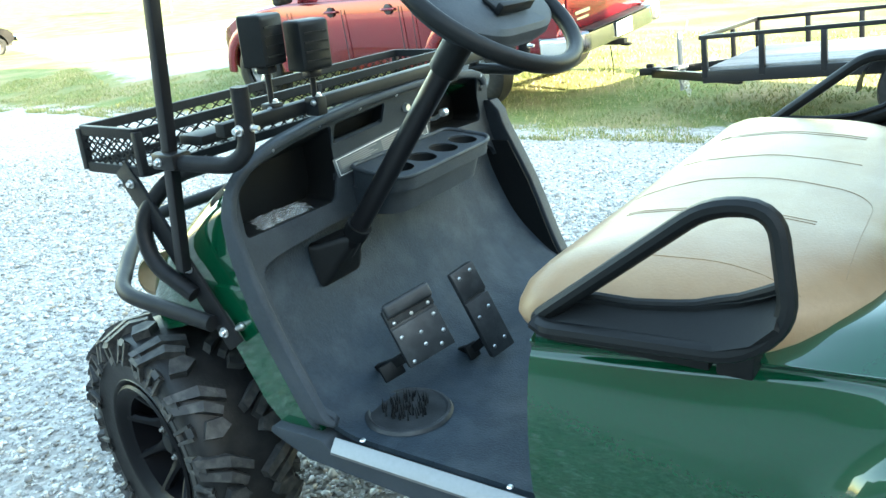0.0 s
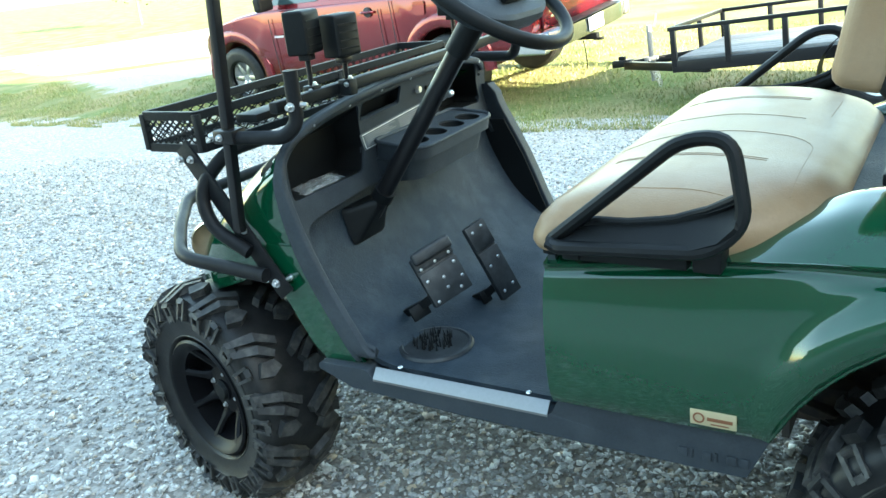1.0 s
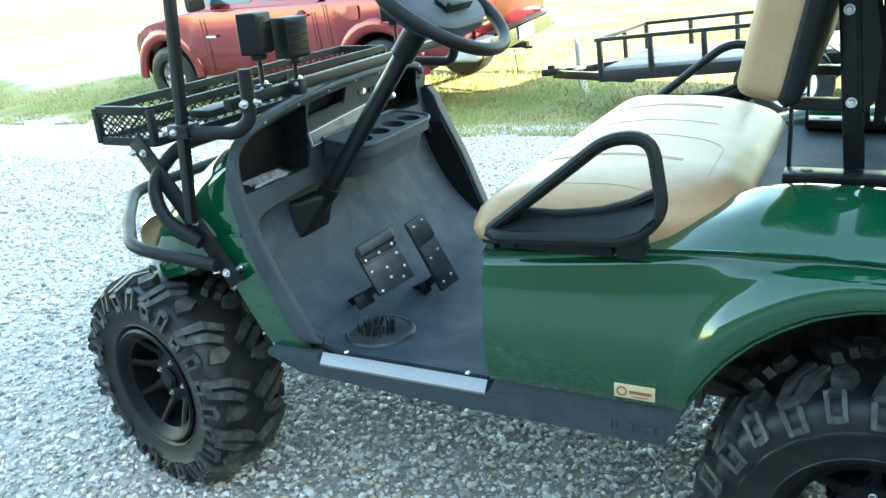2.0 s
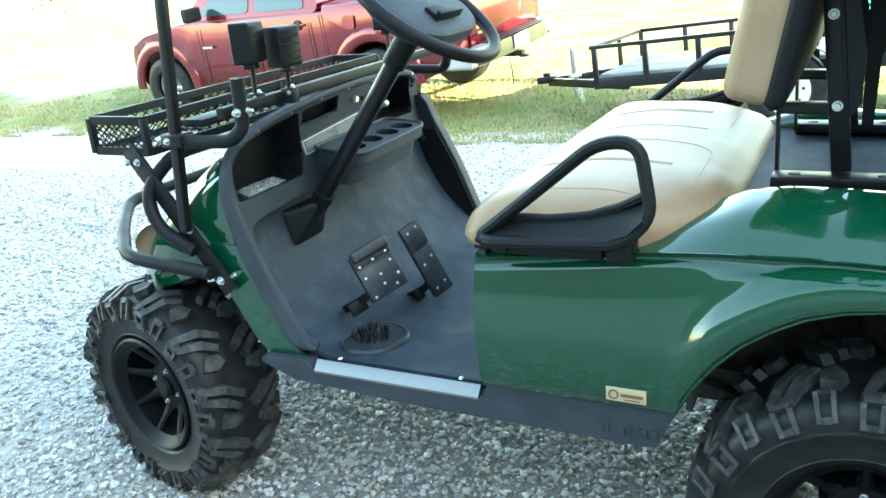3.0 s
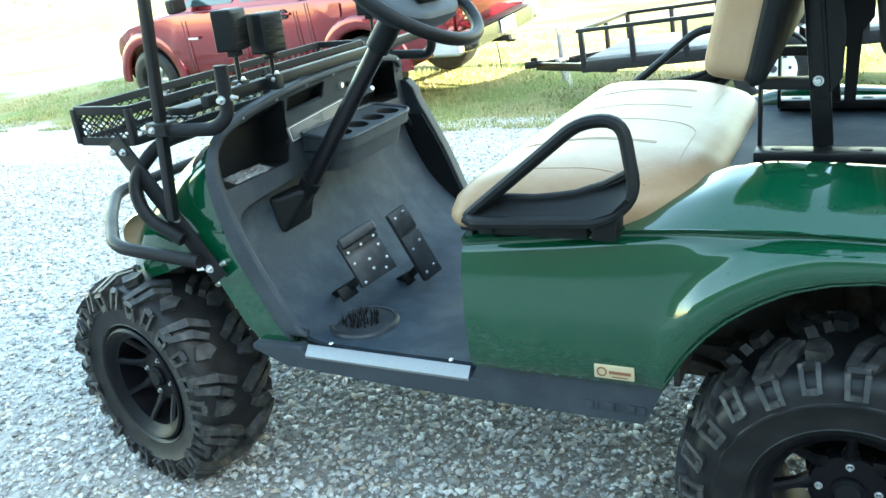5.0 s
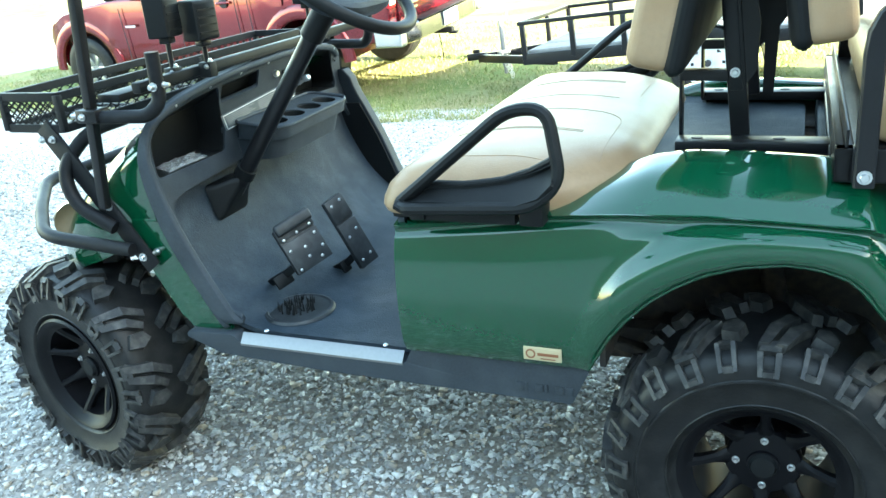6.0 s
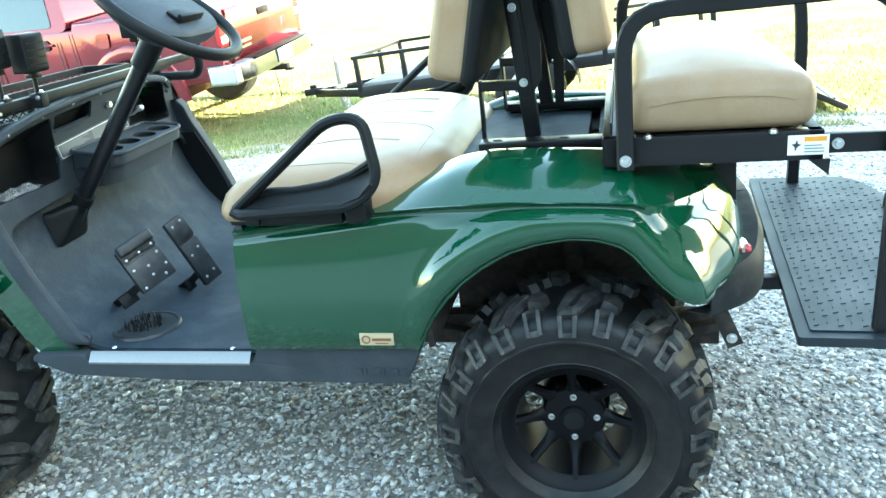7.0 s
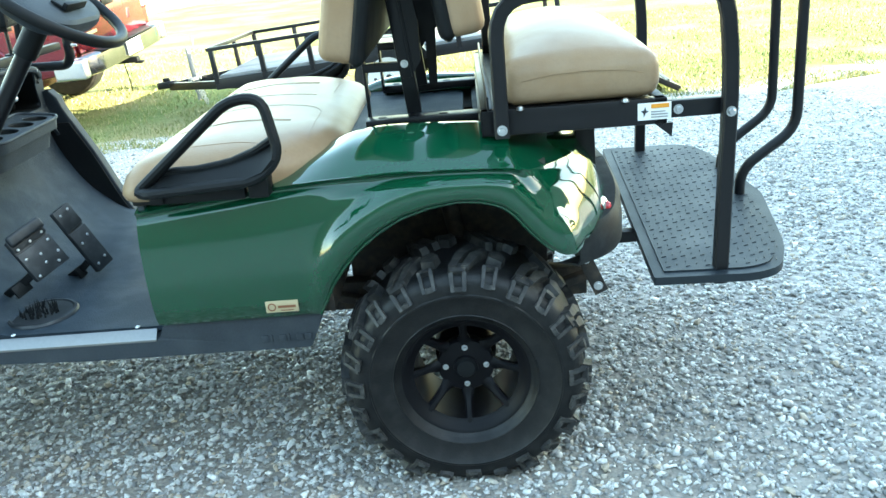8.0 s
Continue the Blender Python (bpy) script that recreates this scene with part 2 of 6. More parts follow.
asphalt_grey = material("dull_grey_metal", (0.28, 0.28, 0.28), 0.5, vary=0.2, bump=0.1)
weathered_wood = material("weathered_plank", (0.27, 0.265, 0.26), 0.8, vary=0.25, grain=30, stain=6, bump=0.4, random_piece=0.18)

# ---- ground ----
def ease(v):
    v = max(0.0, min(1.0, v))
    return v * v * (3 - 2 * v)


def ground_height(x, y):
    """Gravel yard falling gently to the grass; a low bank under the truck; the far left lies lower."""
    z = -0.29 * ease((y - 1.6) / 4.2)
    z += 0.15 * ease((y - 6.2) / 1.8) * ease((-x - 0.9) / 1.2) * (1 - ease((y - 9.0) / 6.0))
    z -= 0.035 * max(0.0, min(26.0, -x - 8.0))
    far = max(0.0, y - 9.0) + 0.55 * max(0.0, -x - 12.0)
    z -= 0.00016 * max(0.0, far - 40) ** 1.6
    return z + 0.012 * noise.noise((x * .5, y * .5, 3)) * ease((y - 4.0) / 2.0)


def grass_edge(x):
    """The y at which the yard's gravel meets the grass."""
    return curve_at([(-40, 6.4), (-10, 5.4), (-7.5, 5.1), (-6.5, 5.25), (-1.7, 5.2), (-0.9, 5.4), (0.5, 5.5), (3.9, 5.5), (4.8, 5.95), (5.8, 6.3), (7, 6.9), (12, 9), (40, 22)], x)


DRIVE = [(-60, 30), (-26, 15), (-10, 6.9), (-8.2, 7.9), (-6.5, 30)]   # near edge of the pale drive beyond the first strip of grass


def build_ground():
    def axis(near, far, step, grow):
        out, v, s = [0.0], 0.0, step
        while v < far:
            v += s
            if v > near:
                s *= grow
            out.append(v)
        return out
    ax = axis(30, 900, 0.5, 1.16)
    xs = sorted({-v for v in ax} | set(ax))
    rows = [[(x, y, ground_height(x, y)) for x in xs] for y in xs]
    bm = loft(rows)
    m = bpy.data.materials.new("gravel_and_grass")
    m.use_nodes = True
    n, k = m.node_tree.nodes, m.node_tree.links
    b = n["Principled BSDF"]
    geo = n.new("ShaderNodeNewGeometry")

    def tex(scale, detail=5, rough=0.55):
        t = n.new("ShaderNodeTexNoise")
        t.inputs["Scale"].default_value, t.inputs["Detail"].default_value, t.inputs["Roughness"].default_value = scale, detail, rough
        k.new(geo.outputs["Position"], t.inputs["Vector"])
        return t

    def ramp(src, stops):
        r = n.new("ShaderNodeValToRGB")
        while len(r.color_ramp.elements) < len(stops):
            r.color_ramp.elements.new(0.5)
        for e, (p, c) in zip(r.color_ramp.elements, stops):
            e.position, e.color = p, (*c, 1)
        k.new(src, r.inputs[0])
        return r.outputs[0]

    def mix(f, a, c):
        x = n.new("ShaderNodeMix")
        x.data_type = 'RGBA'
        k.new(f, x.inputs["Factor"])
        k.new(a, x.inputs["A"])
        k.new(c, x.inputs["B"])
        return x.outputs["Result"]
    # gravel: stones by voronoi, dust between them
    v = n.new("ShaderNodeTexVoronoi")
    v.inputs["Scale"].default_value = 55
    k.new(geo.outputs["Position"], v.inputs["Vector"])
    sep = n.new("ShaderNodeSeparateColor")
    k.new(v.outputs["Color"], sep.inputs[0])
    stone = ramp(sep.outputs[0], [(0, (0.20, 0.195, 0.19)), (0.4, (0.38, 0.37, 0.355)), (0.75, (0.46, 0.45, 0.425)), (1, (0.64, 0.62, 0.59))])
    dust = ramp(tex(110, 8, 0.8).outputs["Fac"], [(0.32, (0.22, 0.21, 0.19)), (0.5, (0.42, 0.405, 0.375)), (0.68, (0.58, 0.565, 0.53))])
    big = n.new("ShaderNodeMapRange")
    big.inputs["From Min"].default_value, big.inputs["From Max"].default_value = 0.44, 0.74
    k.new(tex(0.8, 4).outputs["Fac"], big.inputs["Value"])
    # dark brown fines between loose stones, with the cart's contact shade painted in
    shaded_soil = ramp(tex(90, 8, 0.8).outputs["Fac"], [(0.32, (0.11, 0.095, 0.078)), (0.5, (0.22, 0.195, 0.165)), (0.68, (0.36, 0.325, 0.28))])
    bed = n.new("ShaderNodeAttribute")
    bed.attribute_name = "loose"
    gravel = mix(bed.outputs["Fac"], mix(big.outputs[0], stone, dust), shaded_soil)
    # grass: green and straw
    g1 = ramp(tex(30, 6, 0.7).outputs["Fac"], [(0.25, (0.085, 0.12, 0.034)), (0.5, (0.15, 0.19, 0.062)), (0.75, (0.27, 0.255, 0.115))])
    g2 = ramp(tex(26, 6, 0.7).outputs["Fac"], [(0.25, (0.19, 0.17, 0.075)), (0.6, (0.31, 0.27, 0.14)), (0.8, (0.42, 0.36, 0.22))])
    patch = n.new("ShaderNodeMapRange")
    patch.inputs["From Min"].default_value, patch.inputs["From Max"].default_value = 0.42, 0.60
    k.new(tex(0.9, 5).outputs["Fac"], patch.inputs["Value"])
    grass = mix(patch.outputs[0], g1, g2)
    # which is where: a vertex mask with a ragged edge
    at = n.new("ShaderNodeAttribute")
    at.attribute_name = "grass"
    rag = n.new("ShaderNodeMath")
    rag.operation = 'MULTIPLY_ADD'
    k.new(tex(3.5, 7, 0.65).outputs["Fac"], rag.inputs[0])
    rag.inputs[1].default_value = 1.4
    k.new(at.outputs["Fac"], rag.inputs[2])
    edge = n.new("ShaderNodeMapRange")
    edge.inputs["From Min"].default_value, edge.inputs["From Max"].default_value = 1.1, 1.35
    k.new(rag.outputs[0], edge.inputs["Value"])
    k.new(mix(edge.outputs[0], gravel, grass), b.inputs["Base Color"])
    b.inputs["Roughness"].default_value = 0.95
    b.inputs["Specular IOR Level"].default_value = 0.2
    bump = n.new("ShaderNodeBump")
    bump.inputs["Strength"].default_value, bump.inputs["Distance"].default_value = 0.7, 0.012
    k.new(v.outputs["Distance"], bump.inputs["Height"])
    bump.invert = True
    k.new(bump.outputs[0], b.inputs["Normal"])
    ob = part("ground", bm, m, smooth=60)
    tagged(ob, "grey crushed gravel yard running into rough grass", "ground", kind="structure")
    layer = ob.data.attributes.new("grass", 'FLOAT', 'POINT')
    vals = []
    for p in ob.data.vertices:
        x, y = p.co.x, p.co.y
        d = y - grass_edge(x)
        f = max(-1.0, min(1.0, d / 0.8))
        # pale drive that crosses behind the first strip of grass
        drive = curve_at(DRIVE, x)
        if x < -6 and y > drive:
            # beyond it, strips of grass between pale tracks
            q = -0.62 * x + 0.78 * y + 0.8 * noise.noise((x * .15, y * .15, 1))
            strip = max(min(q - 15.7, 18.6 - q), min(q - 26.9, 28.7 - q), q - 39.5)
            f = max(min(f, max(-1.0, 1 - (y - drive) / 0.8)), max(-1.0, min(1.0, strip / 0.8)))
        vals.append(f)
    layer.data.foreach_set("value", vals)
    # strength of the painted contact shade: an ellipse round the cart, fading outwards
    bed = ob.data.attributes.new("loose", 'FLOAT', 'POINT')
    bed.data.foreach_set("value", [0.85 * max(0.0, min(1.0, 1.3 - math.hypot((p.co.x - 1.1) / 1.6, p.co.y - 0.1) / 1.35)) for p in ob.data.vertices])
    return ob


build_ground()

# unseen walls, added: the east one shades the yard, the south one darkens reflections
unseen_wall = material("unseen_wall_grey", (0.17, 0.17, 0.16), 0.6, vary=0.08, grain=10, stain=1, bump=0.05)
tagged(part("unseen_wall_east", box(13.0, 13.3, -15, 4.2, -0.05, 7.4), unseen_wall), "unseen wall added beside the yard to block the sun", "wall", kind="structure")
tagged(part("unseen_wall_south", box(-14, 13.0, -8.3, -8.0, -0.05, 4.6), unseen_wall), "unseen wall added behind the yard to darken reflections", "wall", kind="structure")

# ---- golf cart ----
cart = thing("golf_cart", "lifted dark green golf cart with tan seats and off-road tyres", "golf cart")


# rear body: side panels, wheel arches and tail in one shell
def smooth_at(keys, v):
    """Like curve_at, but with rounded joints."""
    h = 0.025
    return sum(curve_at(keys, v + h * k / 3) * w for k, w in ((-3, 1), (-2, 2), (-1, 3), (0, 4), (1, 3), (2, 2), (3, 1))) / 16


def arch_low(x):
    if x < 1.338:
        return 0.478 + 0.015 * max(0, x - 0.95)
    return curve_at([(1.338, 0.484), (1.36, 0.525), (1.38, 0.563), (1.41, 0.605), (1.455, 0.650), (1.50, 0.683), (1.55, 0.711), (1.61, 0.730), (1.68, 0.740), (1.73, 0.736),
                     (1.775, 0.721), (1.81, 0.693), (1.84, 0.656), (1.87, 0.617), (1.89, 0.597), (1.905, 0.590), (1.96, 0.594), (2.05, 0.604), (2.20, 0.608)], x)


ARCH = [Vector((1.338 + 0.012 * i, 0, arch_low(1.338 + 0.012 * i))) for i in range(46)]


def flare_at(x, z, crease):
    """How far the raised band round the wheel opening stands out; it ends under the crease."""
    p = Vector((x, 0, z))
    d = min((p - q).length for q in ARCH)
    fade = max(0.0, min(1.0, (x - 1.32) / 0.08)) * max(0.0, min(1.0, (1.96 - x) / 0.08))
    t = max(0.0, min(1.0, (0.088 - d) / 0.040)) * max(0.0, min(1.0, (crease - 0.004 - z) / 0.022))
    return 0.030 * fade * (t * t * (3 - 2 * t))


def spread(pts, n):
    """Catmull-Rom through the points, n steps between each two."""
    out = []
    P = [pts[0], *pts, pts[-1]]
    for i in range(1, len(P) - 2):
        a, b, c, d = (Vector((*q, 0)) for q in P[i - 1:i + 3])
        for k in range(n):
            t = k / n
            q = 0.5 * (2 * b + (c - a) * t + (2 * a - 5 * b + 4 * c - d) * t * t + (3 * b - a - 3 * c + d) * t ** 3)
            out.append((q.x, q.y))
    return out + [pts[-1]]


def plan_curve():
    """The tail's outline from above: (distance, x, y, turn) from the side's rear edge to the middle line."""
    pts = spread([(1.90, 0.0), (1.938, 0.034), (1.982, 0.090), (2.016, 0.165), (2.038, 0.26), (2.047, 0.36), (2.049, YC)], 6)
    out, d = [], 0.0
    for i, (x, y) in enumerate(pts):
        a, b = pts[max(0, i - 1)], pts[min(len(pts) - 1, i + 1)]
        if i:
            d += math.hypot(x - pts[i - 1][0], y - pts[i - 1][1])
        out.append((d, x, y, math.atan2(b[1] - a[1], b[0] - a[0])))
    return out


PLAN = plan_curve()
TAIL_END = 1.90 + PLAN[-1][0]


def rear_row(s, inset=0.0):
    """One rib of the shell, from its lower edge up to the deck; s runs along the side and round the tail."""
    if s <= 1.90:
        x, out, turn = s, 0.0, 0.0
    else:
        x, out, turn = (curve_at([(q[0], q[k]) for q in PLAN], s - 1.90) for k in (1, 2, 3))
    low = arch_low(s)
    crease = smooth_at([(0.95, 0.757), (1.12, 0.778), (1.28, 0.798), (1.40, 0.807), (1.55, 0.811), (1.75, 0.804), (1.85, 0.798), (1.92, 0.788), (2.2, 0.765)], s)
    top = smooth_at([(0.95, 0.775), (1.15, 0.792), (1.23, 0.800), (1.30, 0.816), (1.37, 0.843), (1.43, 0.866), (1.5, 0.876), (1.6, 0.875), (1.76, 0.866), (1.9, 0.850), (2.0, 0.838), (2.3, 0.83)], s)
    deck = smooth_at([(0.93, 0.0), (1.2, 0.03), (1.38, 0.10), (1.8, 0.11), (1.9, 0.06), (2.0, 0.02), (2.3, 0.0)], s)
    belly = smooth_at([(0.93, 0.028), (1.2, 0.037), (1.4, 0.032), (1.9, 0.018), (2.2, 0.014)], s)
    lip = curve_at([(0.93, 0.4), (1.15, 1.0), (1.84, 1.0), (1.91, 0.0)], s)
    h = crease - low
    side = [(-belly * .35, low), (-belly * .8, low + h * .12), (-belly, low + h * .40), (-belly * .85, low + h * .70),
            (-belly * .45, crease - 0.030), (-0.003 - 0.002 * lip, crease - 0.014), (-0.003 - 0.0135 * lip, crease - 0.001), (-0.0025 - 0.013 * lip, crease + 0.001),
            (0.012 + deck * .10, crease + (top - crease) * .42), (0.03 + deck * .38, crease + (top - crease) * .80),
            (0.05 + deck * .75, top - .002), (0.08 + deck, top - .002), (0.09 + deck, top - .040)]
    if s > 1.96:
        side[-2:] = [(0.066 + deck, top - .006), (0.078 + deck, top - .03)]
    out -= 0.020 * (1 - ease((s - 1.90) / 0.14))
    inx, iny = -math.sin(turn), math.cos(turn)
    lean = max(0.0, min(1.0, (s - 1.80) / 0.10))
    row = []
    for w, z in spread(side, 4):
        w -= flare_at(x, z, crease) * max(0.0, min(1.0, (0.06 - w) / 0.05))
        rake = lean * curve_at([(0.55, 0.030), (0.633, 0.0), (0.735, -0.040), (0.77, -0.060), (0.80, -0.080), (0.84, -0.105)], z)
        w += inset
        row.append((x + w * inx + rake, out + w * iny, z - inset * .3))
    return row


ribs = [0.949, 0.953, 0.965, 0.985, 1.02] + [1.06 + 0.04 * i for i in range(6)] + [1.275 + 0.0125 * i for i in range(50)] + [1.899, 1.904] + [1.915 + 0.02 * i for i in range(15)]
ribs += [2.195 + (TAIL_END - 2.195) * (i + 1) / 6 for i in range(6)]
near_side = [rear_row(s) for s in ribs]
far_side = [[(x, 2 * YC - y, z) for x, y, z in row] for row in reversed(near_side)]
inner_near = [rear_row(s, 0.006) for s in ribs]
inner_far = [[(x, 2 * YC - y, z) for x, y, z in row] for row in reversed(inner_near)]
shell = join_bm(loft(near_side + far_side), loft([row[::-1] for row in inner_near + inner_far]))
rear_body = part("rear_body", shell, green, cart, "glossy dark green rear body with wheel arches", smooth=60)

# a rolled lip along each wheel arch
for flip in (False, True):
    pts = [Vector(rear_row(s)[0]) for s in [1.338 + i * 0.02 for i in range(28)]]
    lip = tube([(p.x, p.y + 0.004, p.z) for p in pts], 0.005, 8)
    part("arch_lip", mirrored(lip) if flip else lip, green, rear_body)

dk = thick(sheet(arc2([(1.73, 0.10), (1.85, 0.10), (1.895, 0.16), (1.935, 0.30), (1.945, YC), (1.935, 2 * YC - 0.30), (1.895, 2 * YC - 0.16), (1.85, 2 * YC - 0.10), (1.73, 2 * YC - 0.10)], 0.02, 3)), 0.006)
part("tail_deck", moved(dk, Matrix.Translation((0, 0, 0.818))), smooth_plastic, rear_body)

# front face of the seat box and the bulkhead under the seat
part("seat_box", join_bm(box(0.955, 0.97, -0.02, 2 * YC + 0.02, 0.45, 0.772), box(0.97, 1.46, 0.03, 2 * YC - 0.03, 0.72, 0.772)), plastic, cart)

# rocker and sill
rocker = arc2([(0.36, 0.452), (0.355, 0.436), (0.45, 0.401), (0.75, 0.391), (1.302, 0.391), (1.343, 0.482), (0.955, 0.475), (0.938, 0.438), (0.506, 0.436), (0.495, 0.455)], 0.008, 3)
for flip in (False, True):
    r = moved(slab(rocker, 0.07, bevel=0.003), Matrix.Translation((0, -0.022, 0)))
    rk = part("rocker_panel", mirrored(r) if flip else r, plastic, cart, "black plastic rocker panel under the door opening")
    s = loft([[(0.512, -0.0255, 0.432), (0.931, -0.0255, 0.434)], [(0.512, -0.0255, 0.437), (0.931, -0.0255, 0.439)], [(0.512, -0.0085, 0.4575), (0.931, -0.0085, 0.4595)],
              [(0.512, -0.0065, 0.4585), (0.931, -0.0065, 0.4605)]])
    s = thick(s, 0.002)
    sill = part("sill_plate", mirrored(s) if flip else s, aluminium, cart, "brushed aluminium sill plate")
    for x in (0.57, 0.88):
        b = rivet((x, 0.004, 0.4625), (0, -0.1, 1), 0.006)
        part("rivet", mirrored(b) if flip else b, zinc, sill)
    if not flip:
        for i, w in enumerate((0.018, 0.006, 0.018, 0.006, 0.018, 0.018)):
            x = 1.185 + i * 0.021
            part("raised_mark", box(x, x + w * .9, -0.0245, -0.021, 0.412, 0.430, 0.001), plastic, rk)

# floor and firewall
prof = rounded([(0.955, 0, 0.458), (0.50, 0, 0.458), (0.37, 0, 0.575), (0.31, 0, 0.69), (0.295, 0, 0.80)], 0.07, 6)
fl = thick(loft([[(p.x, y, p.z) for p in prof] for y in (0.012, 0.3, 0.51, 0.72, 2 * YC - 0.022)]), 0.012)
floor_mat = part("floor_mat", fl, mat_rubber, cart, "dusty charcoal rubber floor mat running up the firewall")

# dashboard
def dash_x(z):
    return curve_at([(0.44, 0.478), (0.50, 0.440), (0.575, 0.400), (0.64, 0.366), (0.70, 0.343), (0.76, 0.328), (0.81, 0.320), (0.86, 0.318), (0.91, 0.323), (0.96, 0.341), (1.02, 0.366)], z)


outline = arc2([(0.0, 0.45), (0.0, 0.70), (-0.002, 0.87), (0.03, 0.935), (0.11, 0.974), (0.24, 0.996), (0.38, 1.008), (0.56, 1.013), (0.74, 1.006),
                (0.86, 0.988), (0.925, 0.945), (0.952, 0.866), (0.980, 0.773), (1.005, 0.679), (1.012, 0.45), (1.000, 0.45), (0.990, 0.66), (0.945, 0.775), (0.87, 0.79),
                (0.60, 0.785), (0.33, 0.765), (0.10, 0.752), (0.052, 0.74), (0.046, 0.60), (0.046, 0.45)], 0.03, 4)
near_pocket = arc2([(0.040, 0.805), (0.036, 0.895), (0.075, 0.936), (0.19, 0.962), (0.285, 0.972), (0.318, 0.86), (0.30, 0.805)], 0.014, 4)
slot = arc2([(0.302, 0.926), (0.298, 0.972), (0.462, 0.984), (0.468, 0.937)], 0.008, 3)
far_pocket = arc2([(0.672, 0.858), (0.65, 0.975), (0.80, 0.985), (0.858, 0.970), (0.905, 0.868), (0.90, 0.850)], 0.014, 4)
dash = sheet(outline, (near_pocket, slot, far_pocket), cuts_v=[0.47 + 0.03 * i for i in range(18)])
dash = thick(bent(dash, lambda u, v: (dash_x(v), u, v)), 0.012)
dashboard = part("dashboard", dash, plastic, cart, "black textured plastic dashboard with open pockets")


# broad moulded edge of the door opening, running on over the top of the dashboard
rim_path = arc2([(-0.003, 0.447), (-0.003, 0.58), (-0.003, 0.70), (-0.004, 0.80), (-0.005, 0.872), (0.028, 0.938), (0.11, 0.977), (0.24, 0.999), (0.38, 1.011), (0.56, 1.016), (0.74, 1.009), (0.86, 0.990), (0.922, 0.948)], 0.04, 5)
trim_rows = []
for i, (u, v) in enumerate(rim_path):
    a, b = rim_path[max(i - 1, 0)], rim_path[min(i + 1, len(rim_path) - 1)]
    t = Vector((b[0] - a[0], b[1] - a[1])).normalized()
    d = smooth_at([(0.45, 0.043), (0.68, 0.040), (0.80, 0.028), (0.88, 0.017), (0.94, 0.010)], v) if u < 0.5 else 0.010
    half, full, x0 = 0.015 + 0.12 * (d - 0.010), 0.022 + 0.5 * (d - 0.010), dash_x(v) - 0.002
    lp = arc2([(x0 - 0.008, 0.0), (x0 + d, 0.001), (x0 + d, half), (x0, full)], 0.006, 3)
    trim_rows.append([(x, u + t.y * q, v - t.x * q) for x, q in (*lp, lp[0])])
part("door_trim", loft(trim_rows), plastic, dashboard, "grey-black moulded edge strip")


def far_rim(z):
    """How far out the passenger's edge of the dashboard lies at height z."""
    return smooth_at([(0.45, 1.022), (0.66, 1.020), (0.773, 0.995), (0.866, 0.966), (0.93, 0.945)], z)


far_rows, kick = [], []
for k in range(17):
    z = 0.447 + 0.455 * k / 16
    x0 = dash_x(z) - 0.002
    d, e = 0.047 * min(1.0, (0.93 - z) / 0.05) + smooth_at([(0.45, 0.0), (0.56, 0.014), (0.62, 0.024), (0.70, 0.028), (0.78, 0.018), (0.86, 0.0)], z), far_rim(z)
    lp = arc2([(x0 - 0.01, e), (x0 + d, e), (x0 + d - 0.002, e - 0.036), (x0 + d - 0.014, e - 0.037), (x0 - 0.01, e - 0.030)], 0.004, 3)
    far_rows.append([(a, b, z) for a, b in (*lp, lp[0])])
    if z < 0.80:
        kick.append([(x0 - 0.05, e - 0.042, z), (x0 + d - 0.012, e - 0.040, z)])
part("door_trim", loft(far_rows), plastic, dashboard, "grey-black moulded edge strip")
# inner wall of the edge; its near-black colour stands for the recess's shade
part("shaded_kick_panel", thick(loft(kick), 0.004), smooth_plastic, dashboard)


def pocket(loop, depth):
    """The recess behind an opening of the dashboard."""
    zlo = min(v for _, v in loop)
    rows = [[(dash_x(v) - d, u, zlo + (v - zlo) * q) for u, v in loop] for d, q in ((0.006, 1.0), (depth, 0.72))]
    rows = [[*r, r[0]] for r in rows]
    bm = loft(rows)
    back = [bm.verts.new(p) for p in rows[1][:-1]]
    bm.faces.new(back)
    bmesh.ops.remove_doubles(bm, verts=bm.verts, dist=1e-5)
    return bm


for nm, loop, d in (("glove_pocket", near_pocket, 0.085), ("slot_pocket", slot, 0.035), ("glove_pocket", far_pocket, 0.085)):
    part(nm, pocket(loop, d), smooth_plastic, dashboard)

dashboard.location = (0, -0.008, 0.010)

# rolled edge and studs along the top of the dashboard
for y in (0.11, 0.235, 0.36, 0.485, 0.607, 0.73, 0.855):
    z = curve_at([(0.0, 0.93), (0.11, 0.962), (0.24, 0.982), (0.38, 0.994), (0.56, 1.0), (0.74, 0.993), (0.86, 0.976)], y)
    part("stud", rivet((dash_x(z) + 0.010, y, z), (1, 0, -0.2), 0.0050), zinc, dashboard)


# instruction plate
def on_dash(u, v, d=0.002):
    return (dash_x(v) + d, u, v)


def plate_at(a, b):
    """A point of the instruction plate: a along it, b up it, both from 0 to 1."""
    lo, hi = Vector((0.318 + 0.342 * a, 0.850 + 0.018 * a)), Vector((0.300 + 0.345 * a, 0.893 + 0.029 * a))
    return lo.lerp(hi, b)


def on_plate(a0, a1, b0, b1, d):
    return loft([[on_dash(*plate_at(a0 + (a1 - a0) * k / 8, b0 + (b1 - b0) * m / 4), d) for k in range(9)] for m in range(5)])


